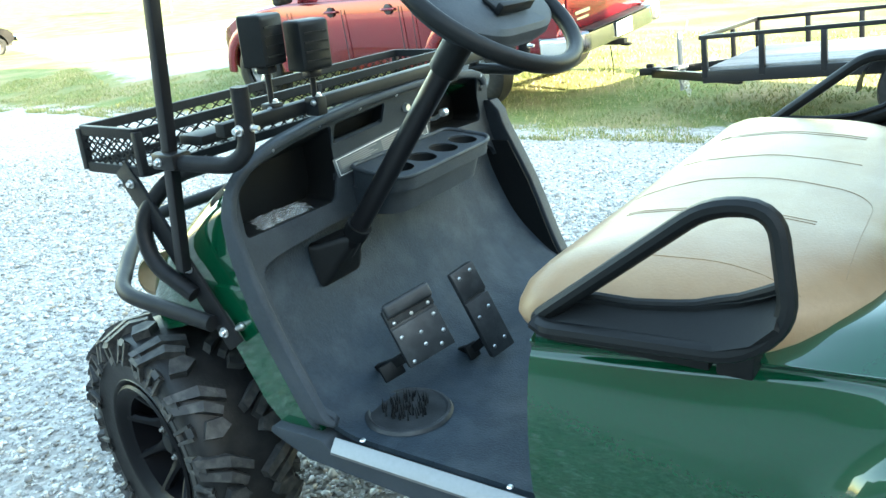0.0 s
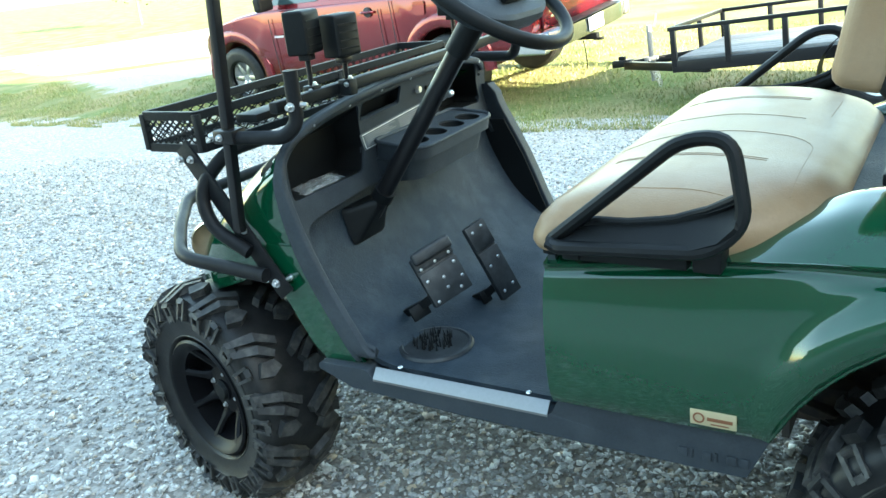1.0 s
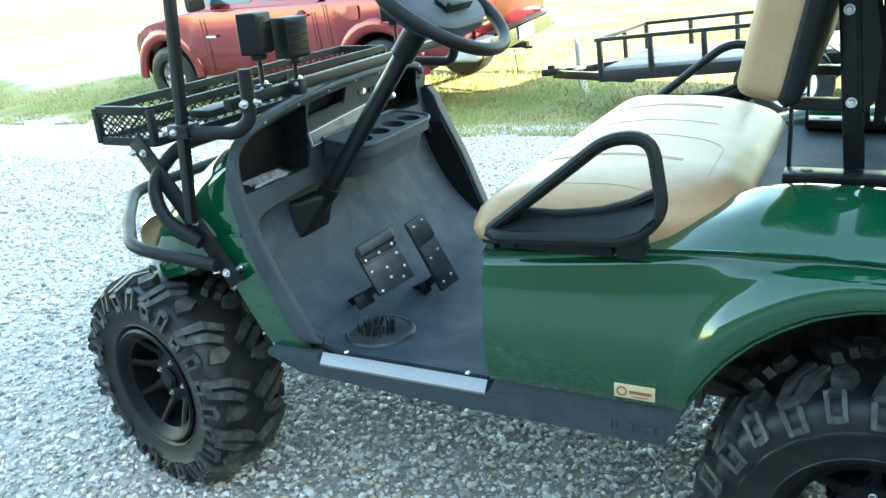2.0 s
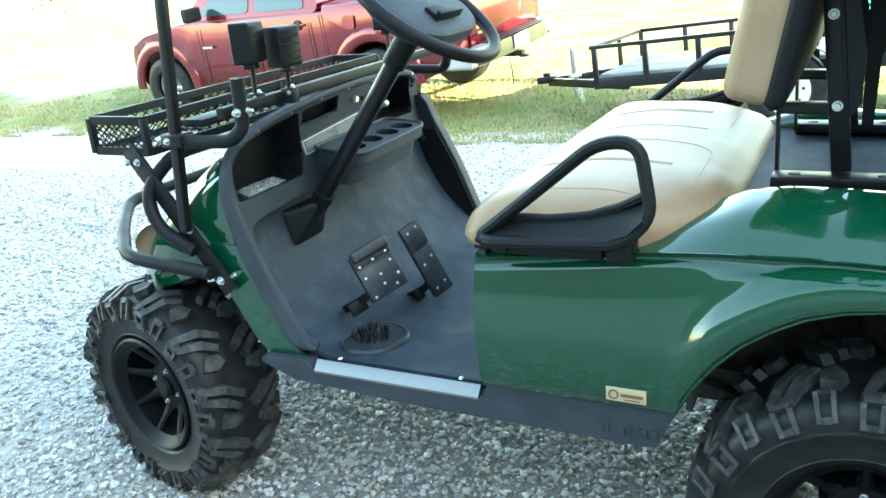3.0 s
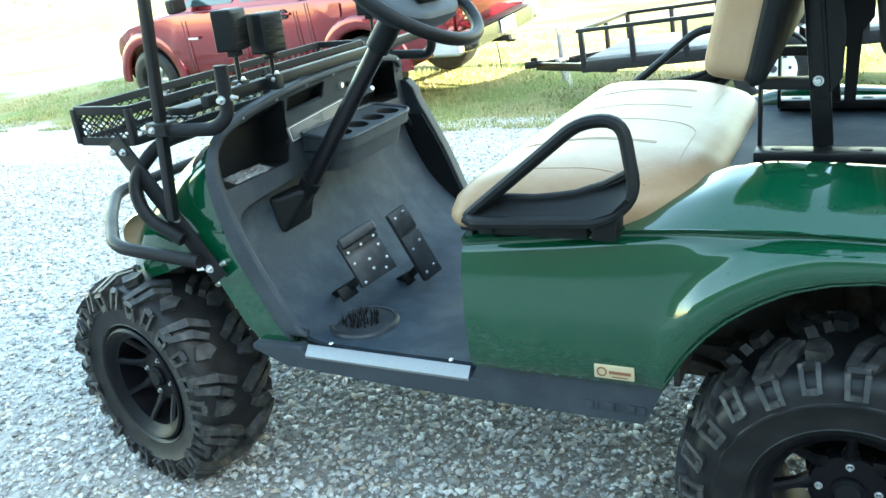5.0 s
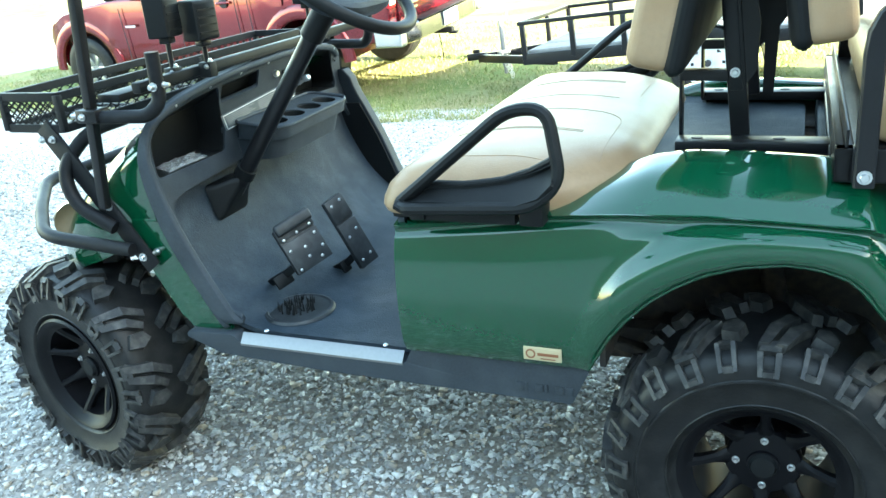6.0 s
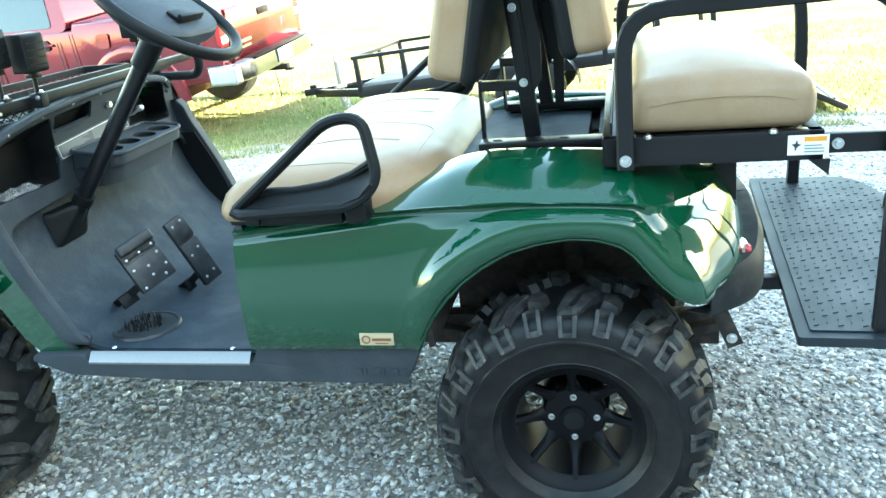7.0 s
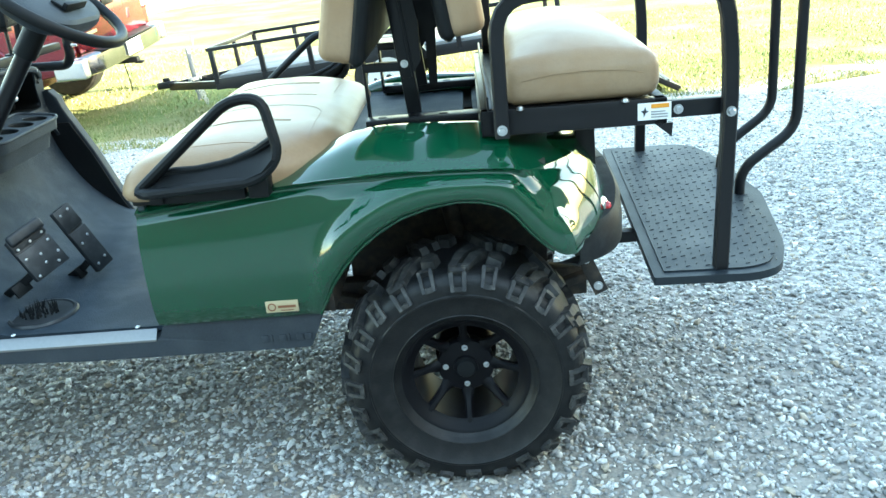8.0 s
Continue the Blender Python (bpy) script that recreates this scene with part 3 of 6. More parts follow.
plate_ob = part("instruction_plate", thick(on_plate(0, 1, 0, 1, 0.003), 0.001), plate_grey, dashboard, "grey instruction plate with lines of small print")
edge_loop = [(0.02, 0.08), (0.98, 0.08), (0.98, 0.92), (0.02, 0.92)]
border = []
for (a0, b0), (a1, b1) in zip(edge_loop, edge_loop[1:] + edge_loop[:1]):
    border += [on_dash(*plate_at(a0 + (a1 - a0) * k / 8, b0 + (b1 - b0) * k / 8), 0.0042) for k in range(8)]
part("plate_border", tube(border, 0.0011, 6, closed=True), white_paint, plate_ob, "thin cream border")
for i in range(7):
    b = 0.17 + i * 0.10
    for a0, a1 in ((0.05, 0.42 - 0.04 * (i % 3)), (0.47, 0.93 - 0.06 * (i % 2))):
        part("line_of_print", on_plate(a0, a1, b, b + 0.045, 0.0046), asphalt_grey, plate_ob)
key = part("key_switch", moved(lathe([(0, 0.010), (0.008, 0.010), (0.010, 0), (0, 0)], 16), Matrix.Translation(on_dash(0.545, 0.957)) @ pose(0, 0, 0, 0, 0, -90)), zinc, dashboard)
for dy in (0.03, 0.05):
    part("indicator", moved(lathe([(0, 0.006), (0.006, 0.006), (0.007, 0), (0, 0)], 12), Matrix.Translation(on_dash(0.56 + dy, 0.952)) @ pose(0, 0, 0, 0, 0, -90)), smooth_plastic, dashboard)
part("direction_switch", join_bm(tube([on_dash(0.655, 0.905), on_dash(0.658, 0.908, 0.022), on_dash(0.662, 0.918, 0.034)], 0.005, 8), moved(lathe([(0, 0.014), (0.010, 0.008), (0.010, -0.006), (0, -0.012)], 12), Matrix.Translation(on_dash(0.664, 0.922, 0.038)))), zinc, dashboard, "chrome switch lever with a round knob")

# cup tray
tray_out = arc2([(0.325, 0.348), (0.452, 0.330), (0.476, 0.365), (0.468, 0.690), (0.445, 0.728), (0.325, 0.728)], 0.025, 4)
CUPS = (0.412, 0.500, 0.588, 0.672)
cups = [[(0.408 + 0.035 * math.cos(a), y + 0.035 * math.sin(a)) for a in (TAU * k / 20 for k in range(20))] for y in CUPS]
tr = thick(bent(sheet(tray_out, cups), lambda u, v: (u, v, 0.862 - 0.10 * (u - 0.36))), 0.004)


def tray_wall(u, v, lv):
    s = 1 if v < 0.53 else -1
    return ((u, v, 0.860 - 0.10 * (u - 0.36)), (u - 0.004, v + s * .002, 0.822), (u - 0.020, v + s * .012, 0.819), (u - 0.034, v + s * .018, 0.768), (u - 0.12, v + s * .02, 0.760))[lv]


side = loft([[tray_wall(u, v, lv) for u, v in (*tray_out, tray_out[0])] for lv in range(5)])
tray = part("cup_tray", join_bm(tr, side), plastic, dashboard, "black plastic tray with four cup holes")
part("tray_lip", tube([(u, v, 0.864 - 0.10 * (u - 0.36)) for u, v in tray_out], 0.005, 8, closed=True), plastic, tray)
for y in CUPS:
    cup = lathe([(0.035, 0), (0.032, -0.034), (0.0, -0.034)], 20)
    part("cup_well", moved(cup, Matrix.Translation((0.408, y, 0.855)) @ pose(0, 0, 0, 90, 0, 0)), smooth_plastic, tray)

# steering
axis_v = Vector((0.31, 0, 0.41)).normalized()
steer = part("steering_column", tube([(0.345, 0.27, 0.709), (0.672, 0.27, 1.141)], 0.021, 16), steel, cart, "black steel steering column")
part("collar", tube([(0.636, 0.27, 1.094), (0.688, 0.27, 1.162)], 0.028, 16), smooth_plastic, steer)
def fw_x(z):
    return curve_at([(0.575, 0.37), (0.63, 0.341), (0.69, 0.312), (0.80, 0.296)], z)


bring = []
for f, w, z0, z1 in ((0.0, 0.064, 0.652, 0.745), (0.25, 0.057, 0.662, 0.745), (0.7, 0.034, 0.705, 0.755), (1.0, 0.026, 0.727, 0.757)):
    lp = arc2([(-w, z0), (w, z0), (w, z1), (-w, z1)], 0.014, 3)
    bring.append([(fw_x(zz) + 0.004 + f * (0.385 - fw_x(zz)) * (1 if f < 1 else 0.92), 0.262 + yy + 0.008 * f, zz) for yy, zz in (*lp, lp[0])])
boot = loft(bring)
part("boot", boot, smooth_plastic, steer, "black rubber boot at the foot of the column")
part("boot_collar", tube([(0.380, 0.27, 0.755), (0.396, 0.27, 0.776)], 0.027, 16), smooth_plastic, steer)
wc = Vector((0.722, 0.27, 1.206))
Rw = Vector((0, 0, 1)).rotation_difference(axis_v).to_matrix().to_4x4()
ring = tube([(0.178 * math.cos(a), 0.178 * math.sin(a), 0.012) for a in (TAU * k / 48 for k in range(48))], 0.0145, 12, closed=True)
wheel = part("steering_wheel", moved(ring, Matrix.Translation(wc) @ Rw), smooth_plastic, cart, "black steering wheel with a wide padded hub")
pad_loop = arc2([(-0.055, -0.165), (0.055, -0.165), (0.10, -0.09), (0.10, 0.09), (0.055, 0.165), (-0.055, 0.165), (-0.10, 0.09), (-0.10, -0.09)], 0.05, 5)
pad = loft([[(u * s, v * s, z) for u, v in (*pad_loop, pad_loop[0])] for s, z in ((0.55, -0.045), (0.92, -0.02), (1.0, 0.0), (0.98, 0.015), (0.9, 0.022), (0.0, 0.026))])
part("hub_pad", moved(pad, Matrix.Translation(wc) @ Rw), plastic, wheel)
clip = join_bm(box(0.02, 0.055, -0.05, 0.05, 0.026, 0.034, 0.003), box(0.05, 0.062, -0.055, 0.055, 0.026, 0.046, 0.003))
part("card_clip", moved(clip, Matrix.Translation(wc) @ Rw), smooth_plastic, wheel)

# pedals
def pedal(name, c, u, v, w, h, split, studs, label):
    c, u, v = Vector(c), Vector(u).normalized(), Vector(v)
    v = (v - u * v.dot(u)).normalized()
    nrm = u.cross(v)
    if nrm.x < 0:
        nrm = -nrm
    m = Matrix((u, v, nrm)).transposed().to_4x4()
    m.translation = c
    p = part(name, moved(join_bm(box(-w / 2, w / 2, -h / 2, h / 2, -0.014, 0.0, 0.005), box(-w / 2, w / 2, -h / 2, h * split - h / 2 - 0.003, 0, 0.006, 0.003),
                              box(-w / 2, w / 2, h * split - h / 2 + 0.003, h / 2, 0, 0.006, 0.003)), m), pedal_rubber, cart, label)
    for a, b in studs:
        part("stud", moved(rivet((a * w / 2, b * h / 2, 0.006), (0, 0, 1), 0.0042), m), zinc, p)
    arm = join_bm(tube([m @ Vector((-w * .3, h * .30, -0.012)), m @ Vector((-w * .6, h * .36, -0.04)), m @ Vector((-w * .8, h * .42, -0.12))], 0.010, 8, square=True, ry=0.006),
                  moved(box(-w * .95, -w * .5, h * .30, h * .30 + 0.034, -0.050, -0.040, 0.003), m))
    part("pedal_arm", arm, smooth_plastic, p)
    return p, m


bp, bmx = pedal("brake_pedal", (0.574, 0.200, 0.606), (0.050, 0.092, 0.028), (0.055, 0.012, -0.100), 0.105, 0.125, 0.30,
           [(-0.75, -0.5), (0.0, -0.52), (0.75, -0.55), (-0.75, 0.0), (0.75, -0.15), (0, 0.15), (0.8, 0.45), (-0.05, 0.55), (-0.75, 0.85), (0.5, 0.8)], "black rubber brake pedal with bright studs")
part("park_brake_bar", moved(box(-0.05, 0.055, -0.074, -0.043, 0.0, 0.020, 0.008, 3), bmx), pedal_rubber, bp)
pedal("accelerator_pedal", (0.606, 0.385, 0.573), (0.022, 0.055, 0.016), (0.075, 0.03, -0.165), 0.062, 0.205, 0.34,
      [(-0.5, -0.82), (0.5, -0.86), (-0.5, 0.1), (0.5, 0.0), (-0.5, 0.8), (0.5, 0.75)], "long black rubber accelerator pedal with bright studs")

# boot scraper mat set into the floor
disc = part("floor_cover", moved(lathe([(0, 0.004), (0.074, 0.004), (0.078, 0.007), (0.084, 0.006), (0.088, 0), (0, 0)], 40), Matrix.Translation((0.585, 0.128, 0.4595)) @ pose(0, 0, 0, 90, 0, 0)), pedal_rubber, cart, "round rubber floor cover with a bristle patch")
rnd = random.Random(5)
for i in range(70):
    a, r = rnd.random() * TAU, 0.045 * math.sqrt(rnd.random())
    x, y = 0.578 + r * math.cos(a) * 1.1, 0.131 + r * math.sin(a)
    l = 0.018 + 0.010 * rnd.random()
    br = loft([[(x + 0.003 * math.cos(t), y + 0.003 * math.sin(t), 0.462) for t in (0, 1.57, 3.14, 4.71, 6.283)], [(x + rnd.uniform(-.006, .006), y + rnd.uniform(-.006, .006), 0.462 + l)] * 5])
    part("bristle", br, smooth_plastic, disc, smooth=None)

# front cowl
def cowl_section(x):
    """Half of the cowl across: from its lower edge at the side up over the shoulder to the middle."""
    zs = curve_at([(-0.26, 0.50), (-0.20, 0.56), (-0.06, 0.655), (0.076, 0.752), (0.17, 0.822), (0.246, 0.872), (0.30, 0.898), (0.345, 0.915)], x)
    y0 = curve_at([(-0.26, 0.30), (-0.20, 0.20), (-0.10, 0.09), (0.0, 0.035), (0.10, 0.012), (0.345, 0.004)], x)
    zb = curve_at([(-0.26, 0.47), (0.10, 0.60), (0.24, 0.66), (0.345, 0.69)], x)
    zb = min(zb, zs - 0.03)
    pts = [(y0 + 0.004, zb), (y0, zb + (zs - zb) * .5), (y0 + 0.004, zs - 0.025), (y0 + 0.020, zs + 0.004), (y0 + 0.060, zs + 0.034), (y0 + 0.14, zs + 0.062), (y0 + 0.28, zs + 0.085), (YC, zs + 0.094)]
    return [(x, y, z) for y, z in spread(pts, 3)]


xs_c = [-0.26 + 0.568 * i / 22 for i in range(23)]
cw = [cowl_section(x) for x in xs_c]
def far_edge(x, y, z):
    room = 0.0 if x > 0.25 else 0.25 * (0.25 - x)
    return min(y, curve_at([(0.45, 0.99), (0.68, 0.975), (0.773, 0.948), (0.866, 0.915), (0.95, 0.885), (0.99, 0.84)], z) + room)


cowl = loft([[*r, *[(x, far_edge(x, 2 * YC - y, z), z) for x, y, z in reversed(r[:-1])]] for r in cw])
cowl_body = part("front_cowl", thick(cowl, 0.004), green, cart, "glossy dark green front cowl", smooth=60)
# side panel under the dash, ahead of the door opening
panel = [(0.474, 0.458), (0.366, 0.450), (0.331, 0.487), (0.296, 0.549), (0.256, 0.622), (0.24, 0.660), (0.24, 0.72), (0.338, 0.72), (0.345, 0.70), (0.402, 0.575)]
for flip in (False, True):
    p = moved(slab(panel, 0.01), Matrix.Translation((0, 0.001, 0)))
    if flip:
        mirrored(p)
        for v in p.verts:
            v.co.y, v.co.x = v.co.y - 0.006, v.co.x - 0.05
    part("cowl_side", p, green, cart)
for flip in (False, True):
    lamp = moved(lathe([(0, 0.02), (0.03, 0.016), (0.05, 0.0), (0.052, -0.02)], 20), Matrix.Translation((-0.045, 0.09, 0.675)) @ pose(0, 0, 0, 0, 0, 60))
    part("headlamp", mirrored(lamp) if flip else lamp, lamp_lens, cart, "amber-edged headlamp lens")

# seat
def cushion(x0, x1, y0, y1, z0, z1, crown, r, front_drop=0.0):
    bm = box(x0, x1, y0, y1, z0, z1)
    bmesh.ops.bevel(bm, geom=bm.edges[:], offset=r, segments=5, profile=0.6, affect='EDGES')
    for i in range(1, 8):
        for axis in (0, 1):
            a, b = ((x0, x1), (y0, y1))[axis]
            co, no = [0, 0, 0], [0, 0, 0]
            co[axis], no[axis] = a + (b - a) * i / 8, 1
            bmesh.ops.bisect_plane(bm, geom=bm.verts[:] + bm.edges[:] + bm.faces[:], dist=1e-5, plane_co=co, plane_no=no)
    for v in bm.verts:
        u = (v.co.x - x0) / (x1 - x0) * 2 - 1
        w = (v.co.y - y0) / (y1 - y0) * 2 - 1
        f = max(0, (v.co.z - z0) / (z1 - z0))
        v.co.z += f * (crown * (1 - u * u) * (1 - w ** 4) - front_drop * max(0, -u) ** 2)
    return bm


def seat_ring(inset, z):
    x0, x1, y0, y1 = 0.922 + inset, 1.425 - inset, -0.045 + inset, 2 * YC + 0.045 - inset
    r = max(0.02, 0.10 - inset * .45)
    c = max(0.02, 0.165 - inset * .5)
    return [(x, y, z - 0.012 * max(0, (1.05 - x) / 0.15) ** 2 * (1 if z > .8 else 0)) for x, y in arc2([(x0, y0 + .03), (x0 + .03, y0), (x1 - c, y0), (x1, y0 + c * 1.1), (x1, y1 - c * 1.1), (x1 - c, y1), (x0 + .03, y1), (x0, y1 - .03)], r, 6)]


SEAT = ((0.020, 0.783), (0.004, 0.788), (0.0, 0.800), (0.002, 0.822), (0.012, 0.845), (0.032, 0.864), (0.062, 0.877), (0.10, 0.885), (0.15, 0.890), (0.20, 0.893))
rings = [seat_ring(a, z) for a, z in SEAT]
sb = loft([[*r, r[0]] for r in rings])
for r in (rings[0], rings[-1]):
    sb.faces.new([sb.verts.new(p) for p in r])
bmesh.ops.remove_doubles(sb, verts=sb.verts, dist=1e-5)
seat = part("seat_cushion", sb, vinyl, cart, "worn tan vinyl bench cushion", smooth=70)


seat_tree = bvhtree.BVHTree.FromPolygons([v.co[:] for v in seat.data.vertices], [p.vertices[:] for p in seat.data.polygons])


def stitched(pts, r=0.0007):
    path = rounded([(x, y, 0) for x, y in pts], 0.03, 6)
    fine = []
    for a, b in zip(path, path[1:]):
        for k in range(6):
            q = a.lerp(b, k / 6)
            hit = seat_tree.ray_cast(Vector((q.x, q.y, 1.2)), Vector((0, 0, -1)))[0]
            fine.append((q.x, q.y, hit.z + 0.0002))
    return tube(fine, r, 6)


for pts in ([(0.975, 0.32), (1.06, 0.405), (1.17, 0.435), (1.30, 0.405), (1.335, 0.355), (1.34, 0.05)], [(1.004, 0.206), (1.15, 0.245), (1.296, 0.222)], [(1.004, 0.216), (1.15, 0.256), (1.296, 0.233)],
            [(0.986, 0.535), (1.145, 0.590), (1.309, 0.560)], [(0.996, 0.730), (1.13, 0.770), (1.288, 0.742)], [(0.996, 0.744), (1.13, 0.785), (1.288, 0.757)], [(1.331, 0.757), (1.33, 0.578)],
            [(1.06, 0.045), (1.199, 0.055), (1.312, 0.035)]):
    part("seam", stitched(pts), vinyl_seam, seat)
part("seat_base", box(0.945, 1.405, -0.02, 2 * YC + 0.02, 0.772, 0.789, 0.004), smooth_plastic, seat)

# hip restraints
def hip_restraint(flip):
    """A bent bar over a dished lower panel, on two brackets."""
    loop = rounded([(0.990, -0.078, 0.822), (1.215, -0.072, 1.002), (1.287, -0.072, 1.004), (1.312, -0.090, 0.880), (1.262, -0.102, 0.834), (1.01, -0.100, 0.820)], 0.035, 5, closed=True)
    bar = tube(loop, 0.0135, 10, closed=True, ry=0.0120)
    rows = []
    for k in range(13):
        t = k / 12
        x = 0.992 + 0.312 * t
        zt = smooth_at([(0.0, 0.832), (0.2, 0.860), (0.42, 0.860), (0.65, 0.870), (0.83, 0.890), (1.0, 0.922)], t)
        zb = curve_at([(0.0, 0.822), (0.08, 0.810), (0.45, 0.818), (0.75, 0.830), (0.93, 0.850), (1.0, 0.875)], t)
        yt = -0.060 - 0.020 * ease((t - 0.75) / 0.25)
        rows.append([(x, yt, zt), (x, -0.058, zt * .75 + zb * .25), (x, -0.086, zt * .35 + zb * .65), (x, -0.108, zb)])
    dish = thick(loft(rows), 0.008)
    lip = tube([r[0] for r in rows[1:]], 0.0065, 8, ry=0.0065)
    hr = join_bm(bar, dish, lip)
    ob = part("hip_restraint", mirrored(hr) if flip else hr, smooth_plastic, cart, "black plastic hip restraint loop")
    for x0, x1 in ((1.005, 1.035), (1.225, 1.270)):
        b = box(x0, x1, -0.066, 0.0, 0.784, 0.826, 0.004)
        part("bracket", mirrored(b) if flip else b, smooth_plastic, ob)
    b = box(1.0, 1.215, -0.058, -0.01, 0.782, 0.806, 0.003)
    part("base_strip", mirrored(b) if flip else b, smooth_plastic, ob)


hip_restraint(False)
hip_restraint(True)

# bag well behind the seat
tray_loop = arc2([(1.405, 0.185), (1.70, 0.185), (1.70, 0.735), (1.405, 0.735)], 0.035, 5)
well = sheet(tray_loop)
geo = bmesh.ops.extrude_face_region(well, geom=well.faces[:])
for v in geo["geom"]:
    if isinstance(v, bmesh.types.BMVert):
        v.co.z = 0.05
moved(well, Matrix.Translation((0, 0, 0.790)))
part("bag_well", join_bm(well, box(1.405, 1.76, 0.165, 2 * YC - 0.165, 0.770, 0.786), box(1.725, 1.765, 0.165, 2 * YC - 0.165, 0.70, 0.845, 0.006),
                         box(1.405, 1.46, 0.735, 2 * YC - 0.165, 0.78, 0.838, 0.006)), mat_rubber, cart, "charcoal plastic tray of the bag well")

# rear seat rack
rack = part("rack_rail", join_bm(*[beam((1.460, y, 0.8605), (1.765, y, 0.8605), 0.056, 0.021, 0.003) for y in (0.258, 2 * YC - 0.258)],
                                 beam((1.752, 0.16, 0.8605), (1.752, 2 * YC - 0.16, 0.8605), 0.026, 0.021, 0.003)), steel, cart, "black steel base frame of the rear seat kit")
for x in (1.500, 1.653):
    for y in (0.260, 2 * YC - 0.260):
        part("slot_hole", moved(lathe([(0, 0.0012), (0.011, 0.0012), (0.011, 0)], 16), Matrix.Translation((x, y, 0.8712)) @ pose(0, 0, 0, 90, 0, 0) @ Matrix.Diagonal((1, 1, 0.62, 1))), ink, rack)
for y in (0.30, 2 * YC - 0.30):
    s = -1 if y < YC else 1
    post = part("rack_post", beam((1.580, y, 0.870), (1.524, y, 1.42), 0.036, 0.034, 0.003, (0, 1, 0)), steel, cart, "black steel upright between the seat backs")
    part("backrest_bracket", join_bm(beam((1.570, y + s * 0.0195, 0.962), (1.522, y + s * 0.0195, 1.42), 0.024, 0.005, 0.001, (0, 1, 0)),
                                     moved(slab([(1.582, 0.966), (1.606, 1.00), (1.608, 1.09), (1.570, 1.30), (1.545, 1.30), (1.570, 1.0)], 0.006), Matrix.Translation((0, y + s * 0.014, 0)))), steel, post)
    for z in (0.997, 1.162):
        part("bolt", bolt((1.566 - 0.10 * (z - 0.997), y + s * 0.022, z), (0, s, 0), 0.0065, 0.009), zinc, post)
    part("rack_strut", beam((1.465, y, 0.862), (1.463, y, 1.003), 0.006, 0.034, 0.001, (0, 1, 0)), steel, post)
    part("rack_strut", beam((1.463, y, 0.991), (1.575, y, 0.989), 0.034, 0.021, 0.002), steel, post)
    if s > 0:
        part("rack_strut", moved(slab([(1.604, 0.872), (1.628, 0.872), (1.634, 1.03), (1.655, 1.06), (1.655, 1.36), (1.60, 1.36)], 0.008), Matrix.Translation((0, y - s * 0.02, 0))), steel, post)


def back_cushion(name, x0, lean, z0, z1, face, label, y0=0.02):
    b = part(name, moved(cushion(-0.045, 0.045, 0, 2 * (YC - y0), 0, z1 - z0, 0.0, 0.032), Matrix.Translation((x0, y0, z0)) @ pose(0, 0, 0, 0, lean, 0)), vinyl, cart, label, smooth=60)
    back = box(0.02, 0.062, -0.004, 2 * (YC - y0) + 0.004, -0.006, z1 - z0 + .004, 0.025, 3) if face > 0 else box(-0.062, -0.02, -0.004, 2 * (YC - y0) + 0.004, -0.006, z1 - z0 + .004, 0.025, 3)
    part("back_shell", moved(back, Matrix.Translation((x0, y0, z0)) @ pose(0, 0, 0, 0, lean, 0)), smooth_plastic, b)


back_cushion("backrest", 1.433, 11, 1.040, 1.45, 1, "tan vinyl front seat back with a black shell", 0.055)
back_cushion("rear_backrest", 1.725, -8, 1.075, 1.45, -1, "tan vinyl rear-facing seat back with a black shell", 0.075)

# rear seat
rear_seat = part("rear_seat_cushion", cushion(1.790, 2.142, 0.035, 2 * YC - 0.035, 0.915, 1.015, 0.05, 0.045, 0.0), vinyl, cart, "tan vinyl rear-facing seat cushion", smooth=60)
part("seam", tube(rounded([(1.835, 0.0350, 0.972), (1.89, 0.0350, 0.982), (1.97, 0.0350, 0.986), (2.06, 0.0350, 0.982), (2.10, 0.0350, 0.972)], 0.02, 4), 0.0012, 6), vinyl_seam, rear_seat)
frame_rear = part("rear_seat_frame", join_bm(*[beam((1.742, y, 0.886), (2.152, y, 0.886), 0.03, 0.058, 0.003) for y in (0.045, 2 * YC - 0.045)],
                                             *[beam((2.14, y, 0.887), (2.29, y, 0.887), 0.026, 0.038, 0.003) for y in (0.045, 2 * YC - 0.045)],
                                             beam((1.757, 0.03, 0.886), (1.757, 2 * YC - 0.03, 0.886), 0.03, 0.058, 0.003), beam((2.137, 0.03, 0.886), (2.137, 2 * YC - 0.03, 0.886), 0.03, 0.058, 0.003),
                                             box(1.75, 2.15, 0.04, 2 * YC - 0.04, 0.907, 0.912), box(1.757, 1.762, 0.036, 2 * YC - 0.036, 0.86, 0.945, 0.001)), steel, cart, "black square-tube frame of the rear seat")
for x, z in ((1.83, 0.915), (2.06, 0.915)):
    part("bolt", bolt((x, 0.028, z), (0, -0.3, 1), 0.006, 0.006), zinc, frame_rear)
part("bolt", bolt((2.176, 0.0315, 0.887), (0, -1, 0), 0.0072, 0.01), zinc, frame_rear)
part("gusset", moved(slab([(2.125, 0.858), (2.165, 0.858), (2.163, 0.826)], 0.004), Matrix.Translation((0, 0.032, 0))), steel, frame_rear)
tag = part("warning_label", box(2.087, 2.160, 0.0283, 0.0297, 0.868, 0.906), white_paint, frame_rear, "white and orange warning label")
part("label_bar", box(2.116, 2.155, 0.0268, 0.0282, 0.894, 0.903), orange_ink, tag)
for i in range(3):
    part("label_line", box(2.116, 2.152 - 0.005 * (i == 2), 0.0268, 0.0282, 0.873 + i * 0.006, 0.8755 + i * 0.006), asphalt_grey, tag)
